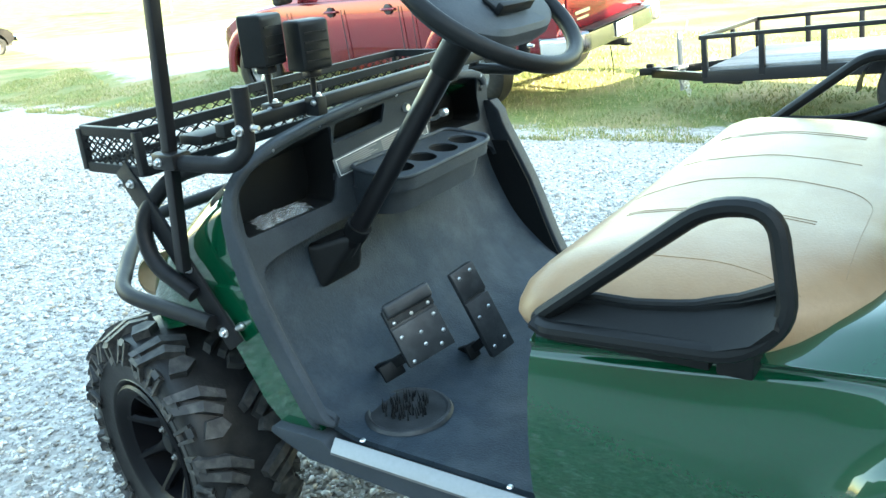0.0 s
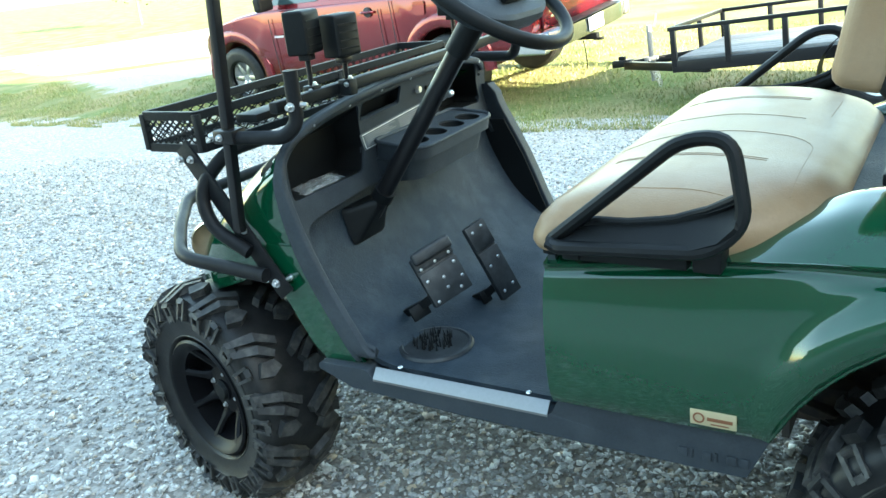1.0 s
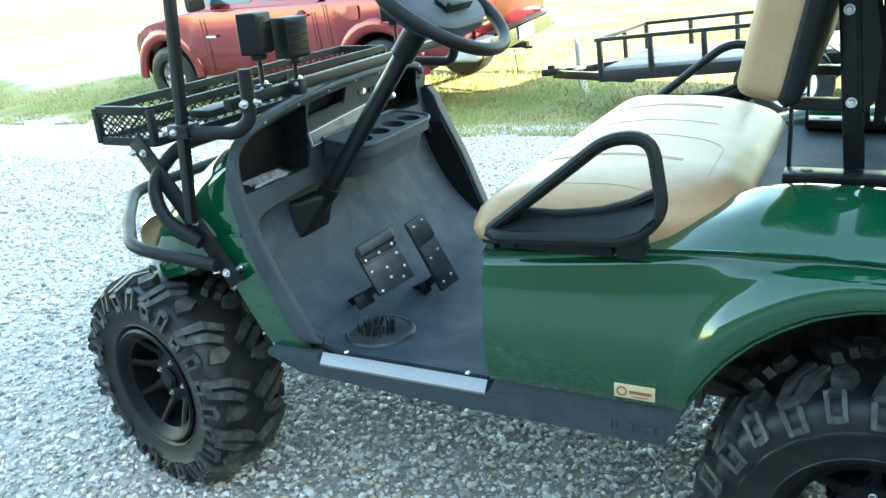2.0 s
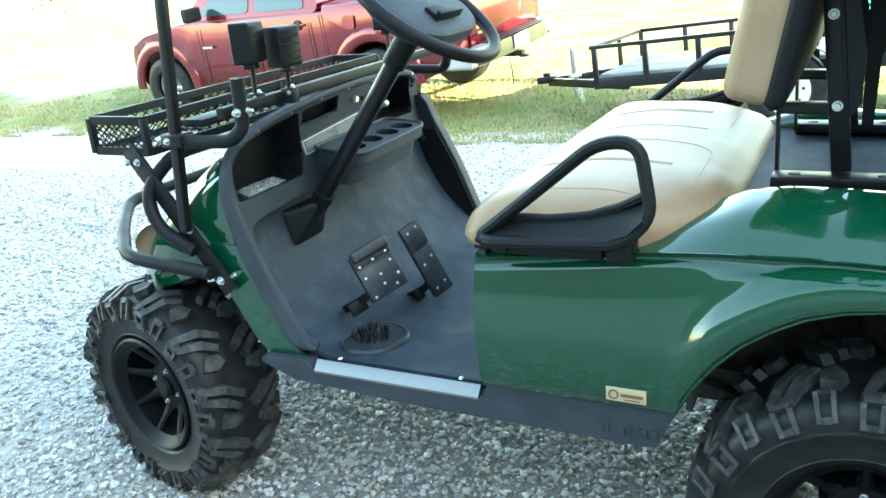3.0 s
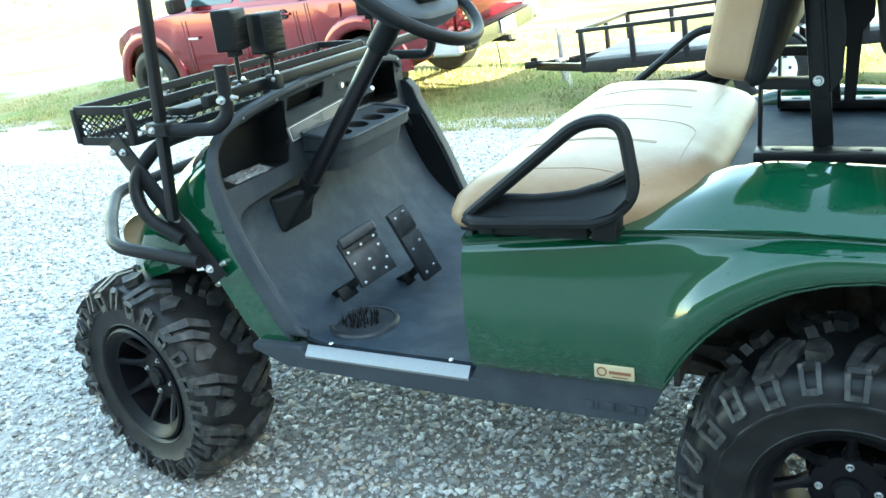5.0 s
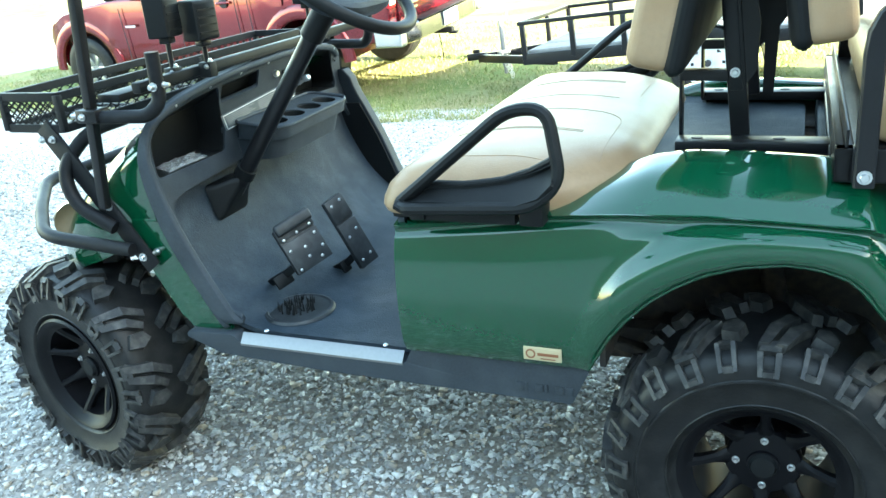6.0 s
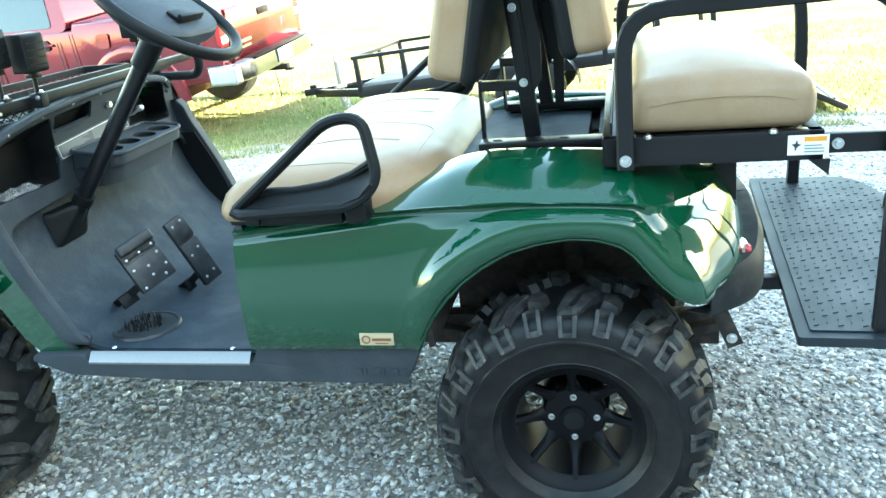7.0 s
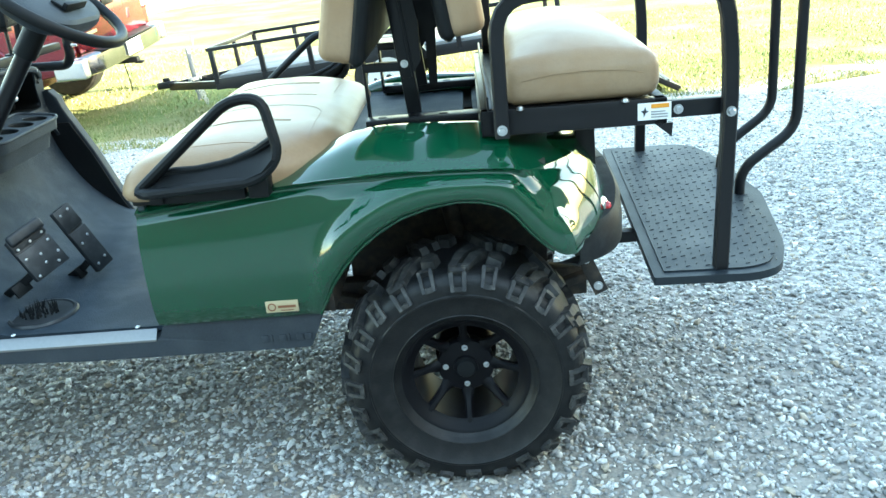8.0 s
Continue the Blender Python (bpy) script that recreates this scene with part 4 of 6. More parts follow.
fig = arc2([(2.093, 0.889), (2.099, 0.884), (2.100, 0.875), (2.104, 0.884), (2.111, 0.888), (2.105, 0.890), (2.103, 0.898), (2.100, 0.890)], 0.001, 2)
part("label_figure", moved(slab(fig, 0.0012), Matrix.Translation((0, 0.027, 0))), ink, tag)
for y, s in ((0.012, -1), (2 * YC - 0.05, 1)):
    arm = part("arm_rail", tube([(1.787, y, 0.858), (1.785, y, 1.155), (2.262, y, 1.168), (2.283, y, 0.98), (2.274, y, 0.475)], 0.016, 8, radius=0.085, square=True, ry=0.014), steel, cart, "black steel arm rail looping down to the footrest")
    part("bolt", bolt((1.787, y + s * 0.015, 0.877), (0, s, 0), 0.0078, 0.010), zinc, arm)
    part("bolt", bolt((2.281, y + s * 0.015, 0.881), (0, s, 0), 0.0075, 0.010), zinc, arm)
    part("bolt", bolt((2.273, y + s * 0.015, 0.490), (0, s, 0), 0.0062, 0.008), zinc, arm)

# footrest
fp_out = arc2([(2.105, 0.035), (2.105, 0.02), (2.12, 0.02), (2.38, 0.02), (2.455, 0.05), (2.505, 0.16), (2.56, 0.50), (2.56, 0.52), (2.505, 0.86), (2.455, 0.97), (2.40, 1.0), (2.12, 1.0), (2.105, 1.0), (2.105, 0.985)], 0.06, 5)
fp = sheet(fp_out)
geo = bmesh.ops.extrude_face_region(fp, geom=fp.faces[:])
for v in geo["geom"]:
    if isinstance(v, bmesh.types.BMVert):
        v.co.z = -0.020
FOOT = Matrix.Translation((2.117, 0.0, 0.004)) @ pose(0, 0, 0, 2.2, 0, -2.5) @ Matrix.Diagonal((0.845, 1.05, 1, 1)) @ Matrix.Translation((-2.105, -0.02, 0))
moved(fp, FOOT @ Matrix.Translation((0, 0, 0.505)))
foot = part("footrest", fp, plate_steel, cart, "black steel diamond-plate footrest")
inner = arc2([(2.135, 0.06), (2.135, 0.045), (2.15, 0.045), (2.37, 0.045), (2.435, 0.07), (2.48, 0.17), (2.53, 0.50), (2.53, 0.52), (2.48, 0.85), (2.435, 0.95), (2.39, 0.975), (2.15, 0.975), (2.135, 0.975), (2.135, 0.96)], 0.05, 5)
plate_bm = sheet(inner)
geo = bmesh.ops.extrude_face_region(plate_bm, geom=plate_bm.faces[:])
for v in geo["geom"]:
    if isinstance(v, bmesh.types.BMVert):
        v.co.z = -0.003
part("tread_plate", moved(plate_bm, FOOT @ Matrix.Translation((0, 0, 0.5085))), plate_steel, foot)
dia = []
for i in range(14):
    for j in range(33):
        x, y = 2.152 + i * 0.027, 0.065 + j * 0.0275 + (0.014 if i % 2 else 0)
        lim = 0.085 * (abs(y - YC) / 0.49) ** 3
        if x > 2.52 - lim * 1.2 or y > 0.955:
            continue
        a = 0.5 if (i + j) % 2 else -0.5
        m = FOOT @ Matrix.Translation((x, y, 0.5092)) @ Matrix.Rotation(a + 0.785, 4, 'Z')
        dia.append(moved(box(-0.0065, 0.0065, -0.0011, 0.0011, -0.001, 0.0009, 0.0004, 1), m))
dm = part("tread_pattern", join_bm(*dia), plate_steel, foot)
tagged(dm, kind="stuff")
for y in (0.33, 0.69):
    part("footrest_support", join_bm(beam((2.005, y, 0.88), (2.015, y, 0.46), 0.05, 0.05, 0.003, (0, 1, 0)), beam((1.90, y, 0.485), (2.16, y, 0.485), 0.032, 0.032, 0.003)), steel, cart)
grab = part("grab_bar", tube([(2.463, 0.477, 0.49), (2.460, 0.477, 0.60), (2.608, 0.477, 0.71), (2.605, 0.477, 1.42), (2.615, 0.72, 1.42), (2.625, 0.72, 0.71), (2.480, 0.72, 0.60), (2.476, 0.72, 0.50)], 0.0145, 12, radius=0.05), steel, cart, "black bent-tube grab bar over the footrest")

# tail: bumper, lights, hitch bracket
bump = rounded([(1.958, 0.060, 0), (2.025, 0.105, 0), (2.072, 0.165, 0), (2.098, 0.28, 0), (2.10, YC, 0)], 0.08, 6)
rowb = [[(p.x + dx, p.y + dy, z + lift * min(1.0, max(0.0, (p.y - 0.06) / 0.35))) for p in bump]
        for dx, dy, z, lift in ((-0.05, 0.02, 0.520, 0), (-0.006, 0.002, 0.518, 0), (0.0, 0.0, 0.530, 0), (0.0, 0.0, 0.560, .03), (-0.004, 0.0, 0.592, .05), (-0.016, 0.0, 0.604, .06), (-0.06, 0.02, 0.607, .06))]
b1 = loft(rowb)
b2 = loft([[(x, 2 * YC - y, z) for x, y, z in r] for r in rowb])
part("rear_bumper", join_bm(thick(b1, 0.004), thick(b2, 0.004)), scuffed, cart, "scuffed black plastic rear bumper")
LAMP = Matrix.Translation((2.030, 0.184, 0.618)) @ pose(0, 0, 0, 0, 0, 180) @ pose(0, 0, 0, 8, 0, 62) @ Matrix.Diagonal((0.72, 1, 1, 1))
for flip in (False, True):
    o = moved(lathe([(0, 0.016), (0.018, 0.015), (0.027, 0.010), (0.033, -0.002), (0.033, -0.02)], 24), LAMP)
    tl = part("tail_light", mirrored(o) if flip else o, chrome, cart, "oval tail light with red lens and chrome rim")
    o = moved(lathe([(0, 0.024), (0.013, 0.022), (0.021, 0.012)], 20), LAMP)
    part("lens", mirrored(o) if flip else o, red_lens, tl)
br = part("hitch_bracket", beam((1.968, 0.16, 0.525), (2.022, 0.16, 0.40), 0.006, 0.036, 0.001, (1, 0, 0)), underside, cart, "flat steel shackle bracket")
for p in ((1.983, 0.156, 0.495), (2.013, 0.156, 0.42)):
    part("bolt", bolt(p, (0, -1, 0), 0.008, 0.006), zinc, br)

# badge
badge = part("badge", box(1.215, 1.292, -0.0525, -0.0485, 0.501, 0.530, 0.0015), tan_label, cart, "small tan dealer badge with a round mark")
part("round_mark", moved(lathe([(0.010, 0.001), (0.007, 0.001), (0.007, 0), (0.010, 0), (0.010, 0.001)], 20), Matrix.Translation((1.230, -0.0528, 0.5155)) @ pose(0, 0, 0, 180, 0, 0)), brown_ink, badge)
part("label_line", box(1.244, 1.286, -0.0536, -0.0526, 0.5125, 0.5185), brown_ink, badge)
part("label_line", box(1.250, 1.280, -0.0536, -0.0526, 0.5055, 0.5075), brown_ink, badge)

# wheels
def tyre_mesh(R, r, w):
    """An all-terrain tyre: round-shouldered carcass with hooked bars, pads and framed shoulder blocks."""
    Rc = R - 0.021
    half = [(Rc + 0.001, 0.0), (Rc, w * .19), (Rc - 0.002, w * .33), (Rc - 0.007, w * .42), (Rc - 0.017, w * .48), (Rc - 0.033, w * .513), (Rc - 0.056, w * .512), (Rc - 0.058, w * .512 + 0.002), (Rc - 0.062, w * .512 + 0.002), (Rc - 0.064, w * .510), (r + 0.032, w * .475), (r + 0.026, w * .467), (r + 0.024, w * .467 + 0.002), (r + 0.020, w * .455 + 0.002), (r + 0.018, w * .44), (r + 0.010, w * .415), (r - 0.004, w * .36)]
    carcass = lathe(half[::-1] + [(a, -b) for a, b in half[1:]], 72)
    bm = bmesh.new()
    fine = spread(half, 5)
    run = [0.0]
    for a, b in zip(fine, fine[1:]):
        run.append(run[-1] + math.hypot(b[0] - a[0], b[1] - a[1]))
    rad_at, y_at = list(zip(run, (p[0] for p in fine))), list(zip(run, (p[1] for p in fine)))

    def at(arc, s, h, sgn):
        """A point h above the carcass: arc metres round it and s metres from the crown."""
        q = abs(s)
        r0, y0 = curve_at(rad_at, q), curve_at(y_at, q)
        r1, y1 = curve_at(rad_at, q + 0.003), curve_at(y_at, q + 0.003)
        n = Vector((y1 - y0, -(r1 - r0))).normalized()
        rr, yy = r0 + n.x * h, (y0 + n.y * h) * (1 if s >= 0 else -1)
        th = arc / Rc
        return (rr * math.sin(th), sgn * yy, rr * math.cos(th))

    def lug(corners, h, sgn, taper=0.80):
        """A block with sloping flanks over the carcass."""
        cx = sum(c[0] for c in corners) / len(corners)
        cy = sum(c[1] for c in corners) / len(corners)
        lo = [bm.verts.new(at(a, s, -0.003, sgn)) for a, s in corners]
        hi = [bm.verts.new(at(cx + (a - cx) * taper, cy + (s - cy) * (taper + 1) / 2, h, sgn)) for a, s in corners]
        n = len(corners)
        bm.faces.new(hi)
        for i in range(n):
            bm.faces.new((lo[i], lo[(i + 1) % n], hi[(i + 1) % n], hi[i]))

    def rect(a0, a1, s0, s1, h, sgn, taper=0.85):
        lug([(a0, s0), (a1, s0), (a1, s1), (a0, s1)], h, sgn, taper)

    N = 12
    pitch = TAU * Rc / N
    for i in range(N):
        for sgn in (-1, 1):
            a = i * pitch + (pitch * .25 if sgn > 0 else 0)
            # two ribs of a hooked bar, joined at the shoulder
            lug([(a - 0.024, 0.112), (a - 0.003, 0.112), (a + 0.020, 0.060), (a + 0.050, 0.012), (a + 0.030, 0.006), (a - 0.006, 0.056)], 0.021, sgn, 0.84)
            lug([(a + 0.004, 0.112), (a + 0.025, 0.112), (a + 0.050, 0.068), (a + 0.074, 0.034), (a + 0.058, 0.024), (a + 0.026, 0.060)], 0.020, sgn, 0.84)
            lug([(a - 0.020, 0.118), (a + 0.020, 0.118), (a + 0.022, 0.098), (a - 0.014, 0.098)], 0.015, sgn, 0.9)
            # its foot on the shoulder
            rect(a - 0.022, a - 0.010, 0.116, 0.156, 0.011, sgn)
            rect(a + 0.010, a + 0.022, 0.116, 0.156, 0.011, sgn)
            rect(a - 0.012, a + 0.012, 0.146, 0.156, 0.010, sgn)
            # framed block between the bars
            b = a + pitch * .5
            rect(b - 0.019, b - 0.009, 0.098, 0.146, 0.014, sgn)
            rect(b + 0.009, b + 0.019, 0.098, 0.146, 0.014, sgn)
            rect(b - 0.012, b + 0.012, 0.096, 0.107, 0.014, sgn)
            rect(b - 0.012, b + 0.012, 0.137, 0.147, 0.012, sgn)
            # broad pad near the crown
            lug([(b - 0.010, 0.072), (b + 0.026, 0.088), (b + 0.038, 0.056), (b + 0.020, 0.026), (b - 0.006, 0.040)], 0.019, sgn, 0.82)
    return carcass, bm


def rim_mesh(r, w, off):
    """Eight-spoke dished rim; the face looks along -y."""
    f = -w * off
    barrel = lathe([(r - 0.006, f + 0.012), (r + 0.008, f), (r + 0.012, f - 0.006), (r + 0.006, f - 0.011), (r - 0.004, f - 0.006), (r - 0.012, f + 0.006), (r - 0.022, f + 0.012),
                    (r - 0.022, 0.0), (r - 0.026, w * .3), (r + 0.010, w * .36)], 48)
    hub = lathe([(0.0, f + 0.040), (0.030, f + 0.040), (0.031, f + 0.046), (0.052, f + 0.050), (0.068, f + 0.052), (0.072, f + 0.058), (0.070, f + 0.085), (0.0, f + 0.085)], 32)
    drum = lathe([(0.0, f + 0.10), (0.060, f + 0.105), (0.078, f + 0.125), (0.080, f + 0.18), (0.0, f + 0.185)], 24)
    return join_bm(barrel, hub, drum)


def spoke_mesh(r, w, a, off):
    f = -w * off
    rows = []
    for s, half, yy in ((0.050, 0.024, f + 0.058), (0.072, 0.0165, f + 0.051), (r * .60, 0.0105, f + 0.037), (r - 0.034, 0.0095, f + 0.020), (r - 0.010, 0.0125, f + 0.008)):
        d = 0.022
        pts = [(-half, yy + 0.005), (-half * .5, yy - 0.003), (half * .5, yy - 0.003), (half, yy + 0.005), (half * .8, yy + d), (-half * .8, yy + d), (-half, yy + 0.005)]
        rows.append([(s * math.cos(a) - p * math.sin(a), y, s * math.sin(a) + p * math.cos(a)) for p, y in pts])
    return loft(rows)


TYRE_R, RIM_R, TYRE_W = 0.311, 0.151, 0.255


def wheel_at(x, y, z, side, turn, radius, width, off, spin):
    rim = part("wheel", rim_mesh(RIM_R, width, off), rim_black, cart, "satin black eight-spoke alloy wheel", smooth=40)
    carcass, lugs = tyre_mesh(radius, RIM_R, width)
    part("tyre", carcass, rubber, rim, "black all-terrain tyre sidewall", smooth=40)
    tagged(part("tread", lugs, tread_rubber, rim, "dusty raised tread lugs", smooth=None), kind="stuff")
    for k in range(8):
        part("spoke", spoke_mesh(RIM_R, width, TAU * k / 8, off), rim_black, rim, smooth=40)
    part("hub_cap", lathe([(0, -width * off + 0.030), (0.022, -width * off + 0.032), (0.029, -width * off + 0.044)], 24), smooth_plastic, rim)
    for k in range(4):
        a = TAU * k / 4 + math.pi / 2
        part("lug_nut", bolt((0.0505 * math.cos(a), -width * off + 0.050, 0.0505 * math.sin(a)), (0, -1, 0), 0.0050, 0.009), zinc, rim)
    rim.matrix_basis = pose(x, y, z, 0, 0, turn + (180 if side > 0 else 0)) @ pose(0, 0, 0, 0, spin, 0)
    return rim


wheel_at(1.664, 0.078, 0.281, -1, 0, TYRE_R, TYRE_W, 0.36, 0)
wheel_at(1.664, 2 * YC - 0.078, 0.281, 1, 0, TYRE_R, TYRE_W, 0.36, 0)
wheel_at(-0.022, 0.061, 0.281, -1, -11, 0.306, 0.210, 0.44, 14)
wheel_at(-0.022, 2 * YC - 0.061, 0.281, 1, -11, 0.306, 0.210, 0.44, 31)

# axles, springs and frame under the body
part("rear_axle", join_bm(tube([(1.664, 0.18, 0.285), (1.664, 2 * YC - 0.18, 0.285)], 0.035, 14), moved(lathe([(0, -.1), (.08, -.09), (.1, 0), (.08, .09), (0, .1)], 20), Matrix.Translation((1.664, YC, 0.285)))), underside, cart)
for y in (0.27, 2 * YC - 0.27):
    part("leaf_spring", tube([(1.30, y, 0.40), (1.48, y, 0.355), (1.664, y, 0.335), (1.84, y, 0.36), (2.02, y, 0.415)], 0.011, 8, radius=0.1, square=True, ry=0.025), underside, cart)
    part("shock_absorber", join_bm(tube([(1.70, y - .02, 0.34), (1.66, y + .04, 0.52)], 0.016, 12), tube([(1.67, y + .03, 0.50), (1.63, y + .07, 0.68)], 0.024, 12)), underside, cart)
    part("front_spring", tube([(-0.30, y + .05, 0.42), (-0.02, y + .05, 0.30), (0.28, y + .05, 0.42)], 0.011, 8, radius=0.15, square=True, ry=0.022), underside, cart)
part("chassis_rail", join_bm(*[beam((-0.35, y, 0.385), (2.0, y, 0.385), 0.05, 0.08, 0.004) for y in (0.30, 2 * YC - 0.30)], beam((1.45, 0.1, .42), (1.45, .9, .42), .04, .05), beam((-0.02, 0.14, 0.285), (-0.02, 2 * YC - 0.14, 0.285), 0.05, 0.05, 0.004)), underside, cart)
for y in (0.33, 2 * YC - 0.342):
    part("wheel_well", box(1.362, 1.90, y, y + 0.012, 0.40, 0.80), underside, cart)
part("well_bulkhead", box(1.35, 1.362, 0.02, YC * 2 - .02, 0.462, 0.80), underside, cart)
part("well_top", box(1.362, 1.88, .03, YC * 2 - .03, .785, .795), underside, cart)
for y in (0.145, 2 * YC - 0.145):
    part("knuckle", join_bm(tube([(0.0, y, 0.20), (0.02, y, 0.40)], 0.022, 12), tube([(0.02, y, 0.36), (0.14, y + (.05 if y < YC else -.05), 0.37)], 0.012, 8)), underside, cart)
part("motor", moved(lathe([(0, -.14), (.08, -.14), (.085, -.1), (.085, .1), (.08, .14), (0, .14)], 24), Matrix.Translation((1.80, YC - .08, .40))), underside, cart)

# brush guard, basket, pole and lamps
for flip in (False, True):
    st = beam((0.058, -0.020, 0.950), (0.300, -0.020, 0.612), 0.008, 0.046, 0.001, (1, 0, 0))
    strut = part("basket_strut", mirrored(st) if flip else st, worn_steel, cart, "flat black steel strut carrying the front basket")
    for p, r in (((0.050, -0.024, 0.918), .006), ((0.083, -0.024, 0.920), .006), ((0.206, -0.024, 0.761), .007), ((0.276, -0.024, 0.638), .007)):
        b = bolt(p, (0, -1, 0), r, 0.010)
        part("bolt", mirrored(b) if flip else b, zinc, strut)
    b = bolt((0.30, 0.0, 0.645), (0, -1, 0), .006, .02)
    part("bolt", mirrored(b) if flip else b, zinc, strut)
guard = part("brush_guard", join_bm(
    tube([(0.262, -0.038, 0.660), (-0.005, -0.045, 0.682), (-0.16, 0.10, 0.70), (-0.30, 0.26, 0.72), (-0.30, 2 * YC - .26, 0.72), (-0.16, 2 * YC - .10, 0.70), (-0.005, 2 * YC + .062, 0.682), (0.262, 2 * YC + .035, 0.650)], 0.0165, 12, radius=0.06),
    tube([(0.222, -0.035, 0.712), (0.125, -0.045, 0.768), (0.095, -0.03, 0.85), (0.15, 0.02, 0.93), (0.26, 0.03, 0.960)], 0.0165, 12, radius=0.06),
    tube([(0.235, 2 * YC + .035, 0.735), (0.10, 2 * YC + .045, 0.775), (0.075, 2 * YC + .03, 0.86), (0.13, 2 * YC - .02, 0.93), (0.24, 2 * YC - .03, 0.955)], 0.0165, 12, radius=0.06)), worn_steel, cart, "black tubular brush guard round the nose")
for flip in (False, True):
    h = tube([(0.215, -0.035, 0.975), (0.375, -0.020, 0.975), (0.402, -0.003, 1.002), (0.405, -0.003, 1.110)], 0.0155, 12, radius=0.035)
    hook = part("side_hook", mirrored(h) if flip else h, worn_steel, cart, "black bent tube holding the light bar")
    b = join_bm(bolt((0.404, -0.016, 1.038), (0, -1, 0), .0065, .014), bolt((0.416, 0.0, 1.040), (1, 0, 0), .0045, .018))
    part("bolt", mirrored(b) if flip else b, zinc, hook)
pole = part("roof_pole", beam((0.205, -0.035, 0.760), (0.320, -0.015, 1.95), 0.022, 0.022, 0.003, (0, 1, 0)), steel, cart, "thin black square pole beside the basket")
part("clamp", box(0.200, 0.260, -0.054, -0.01, 0.965, 0.995, 0.004), steel, pole)
part("bolt", bolt((0.222, -0.054, 0.980), (0, -1, 0), .0055, .010), zinc, pole)
part("bolt", bolt((0.188, -0.04, 0.980), (-0.7, -0.7, 0), .006, .010), zinc, pole)
p2 = beam((0.205, 2 * YC + 0.035, 0.760), (0.320, 2 * YC + 0.015, 1.95), 0.022, 0.022, 0.003, (0, 1, 0))
part("roof_pole", p2, steel, cart, "thin black square pole beside the basket")

# basket
BX0, BX1, BY0, BY1, BZ0, BZ1 = -0.058, 0.118, -0.015, 2 * YC + 0.045, 0.938, 1.022
frame_b = join_bm(*[tube([(BX0, BY0, z), (BX1, BY0, z), (BX1, BY1, z), (BX0, BY1, z)], h, radius=0.012, square=True, ry=0.006, closed=True) for z, h in ((BZ0 + .006, 0.010), (BZ1 - .004, 0.010))],
                  *[beam((x, y, BZ0), (x, y, BZ1), 0.016, 0.016, 0.002, (0, 1, 0)) for x, y in ((BX1, BY0), (BX0, BY0), (BX1, BY1), (BX0, BY1), (BX0, YC), (BX1, YC))],
                  *[beam((BX0, y, BZ0 + .004), (BX1, y, BZ0 + .004), 0.02, 0.008, 0.001) for y in (0.25, YC, 0.77)])
basket = part("basket", frame_b, worn_steel, cart, "black expanded-steel mesh basket on the nose")


def mesh_panel(origin, u, v, nu, nv):
    """Expanded metal: a lattice of thin diamond strands."""
    o, u, v = Vector(origin), Vector(u), Vector(v)
    nrm = u.cross(v).normalized()
    bm = bmesh.new()

    def strand(a, b):
        d = (b - a).normalized()
        s = nrm.cross(d) * 0.0013
        q = [a - s, a + s, b + s, b - s]
        lo = [bm.verts.new(p - nrm * 0.001) for p in q]
        hi = [bm.verts.new(p + nrm * 0.001) for p in q]
        bm.faces.new(hi)
        bm.faces.new(lo[::-1])
        bm.faces.new((lo[0], lo[1], hi[1], hi[0]))
        bm.faces.new((lo[2], lo[3], hi[3], hi[2]))
    for i in range(nu):
        for j in range(nv):
            c = o + u * (i / nu) + v * (j / nv)
            du, dv = u / nu, v / nv
            strand(c + du * .5, c + du + dv * .5)
            strand(c + du + dv * .5, c + du * .5 + dv)
            strand(c + du * .5 + dv, c + dv * .5)
            strand(c + dv * .5, c + du * .5)
    return bm


L = BY1 - BY0
for nm, o, u, v, a, b in (("mesh_floor", (BX0, BY0, BZ0 + .006), (BX1 - BX0, 0, 0), (0, L, 0), 8, 26), ("mesh_side", (BX0, BY0, BZ0 + .01), (0, 0, BZ1 - BZ0 - .02), (0, L, 0), 3, 30),
                          ("mesh_side", (BX1, BY0, BZ0 + .01), (0, 0, BZ1 - BZ0 - .02), (0, L, 0), 3, 30), ("mesh_side", (BX0, BY0, BZ0 + .01), (BX1 - BX0, 0, 0), (0, 0, BZ1 - BZ0 - .02), 9, 4),
                          ("mesh_side", (BX0, BY1, BZ0 + .01), (BX1 - BX0, 0, 0), (0, 0, BZ1 - BZ0 - .02), 9, 4)):
    part(nm, mesh_panel(o, u, v, a, b), worn_steel, basket, smooth=None)

# light bar with lamps
bar = part("light_bar", beam((0.358, -0.02, 1.036), (0.358, 2 * YC + .02, 1.040), 0.024, 0.024, 0.003), smooth_plastic, cart, "black steel light bar across the nose")
part("top_rail", beam((0.265, -0.01, 1.012), (0.265, 2 * YC + .01, 1.017), 0.062, 0.018, 0.003), smooth_plastic, bar)


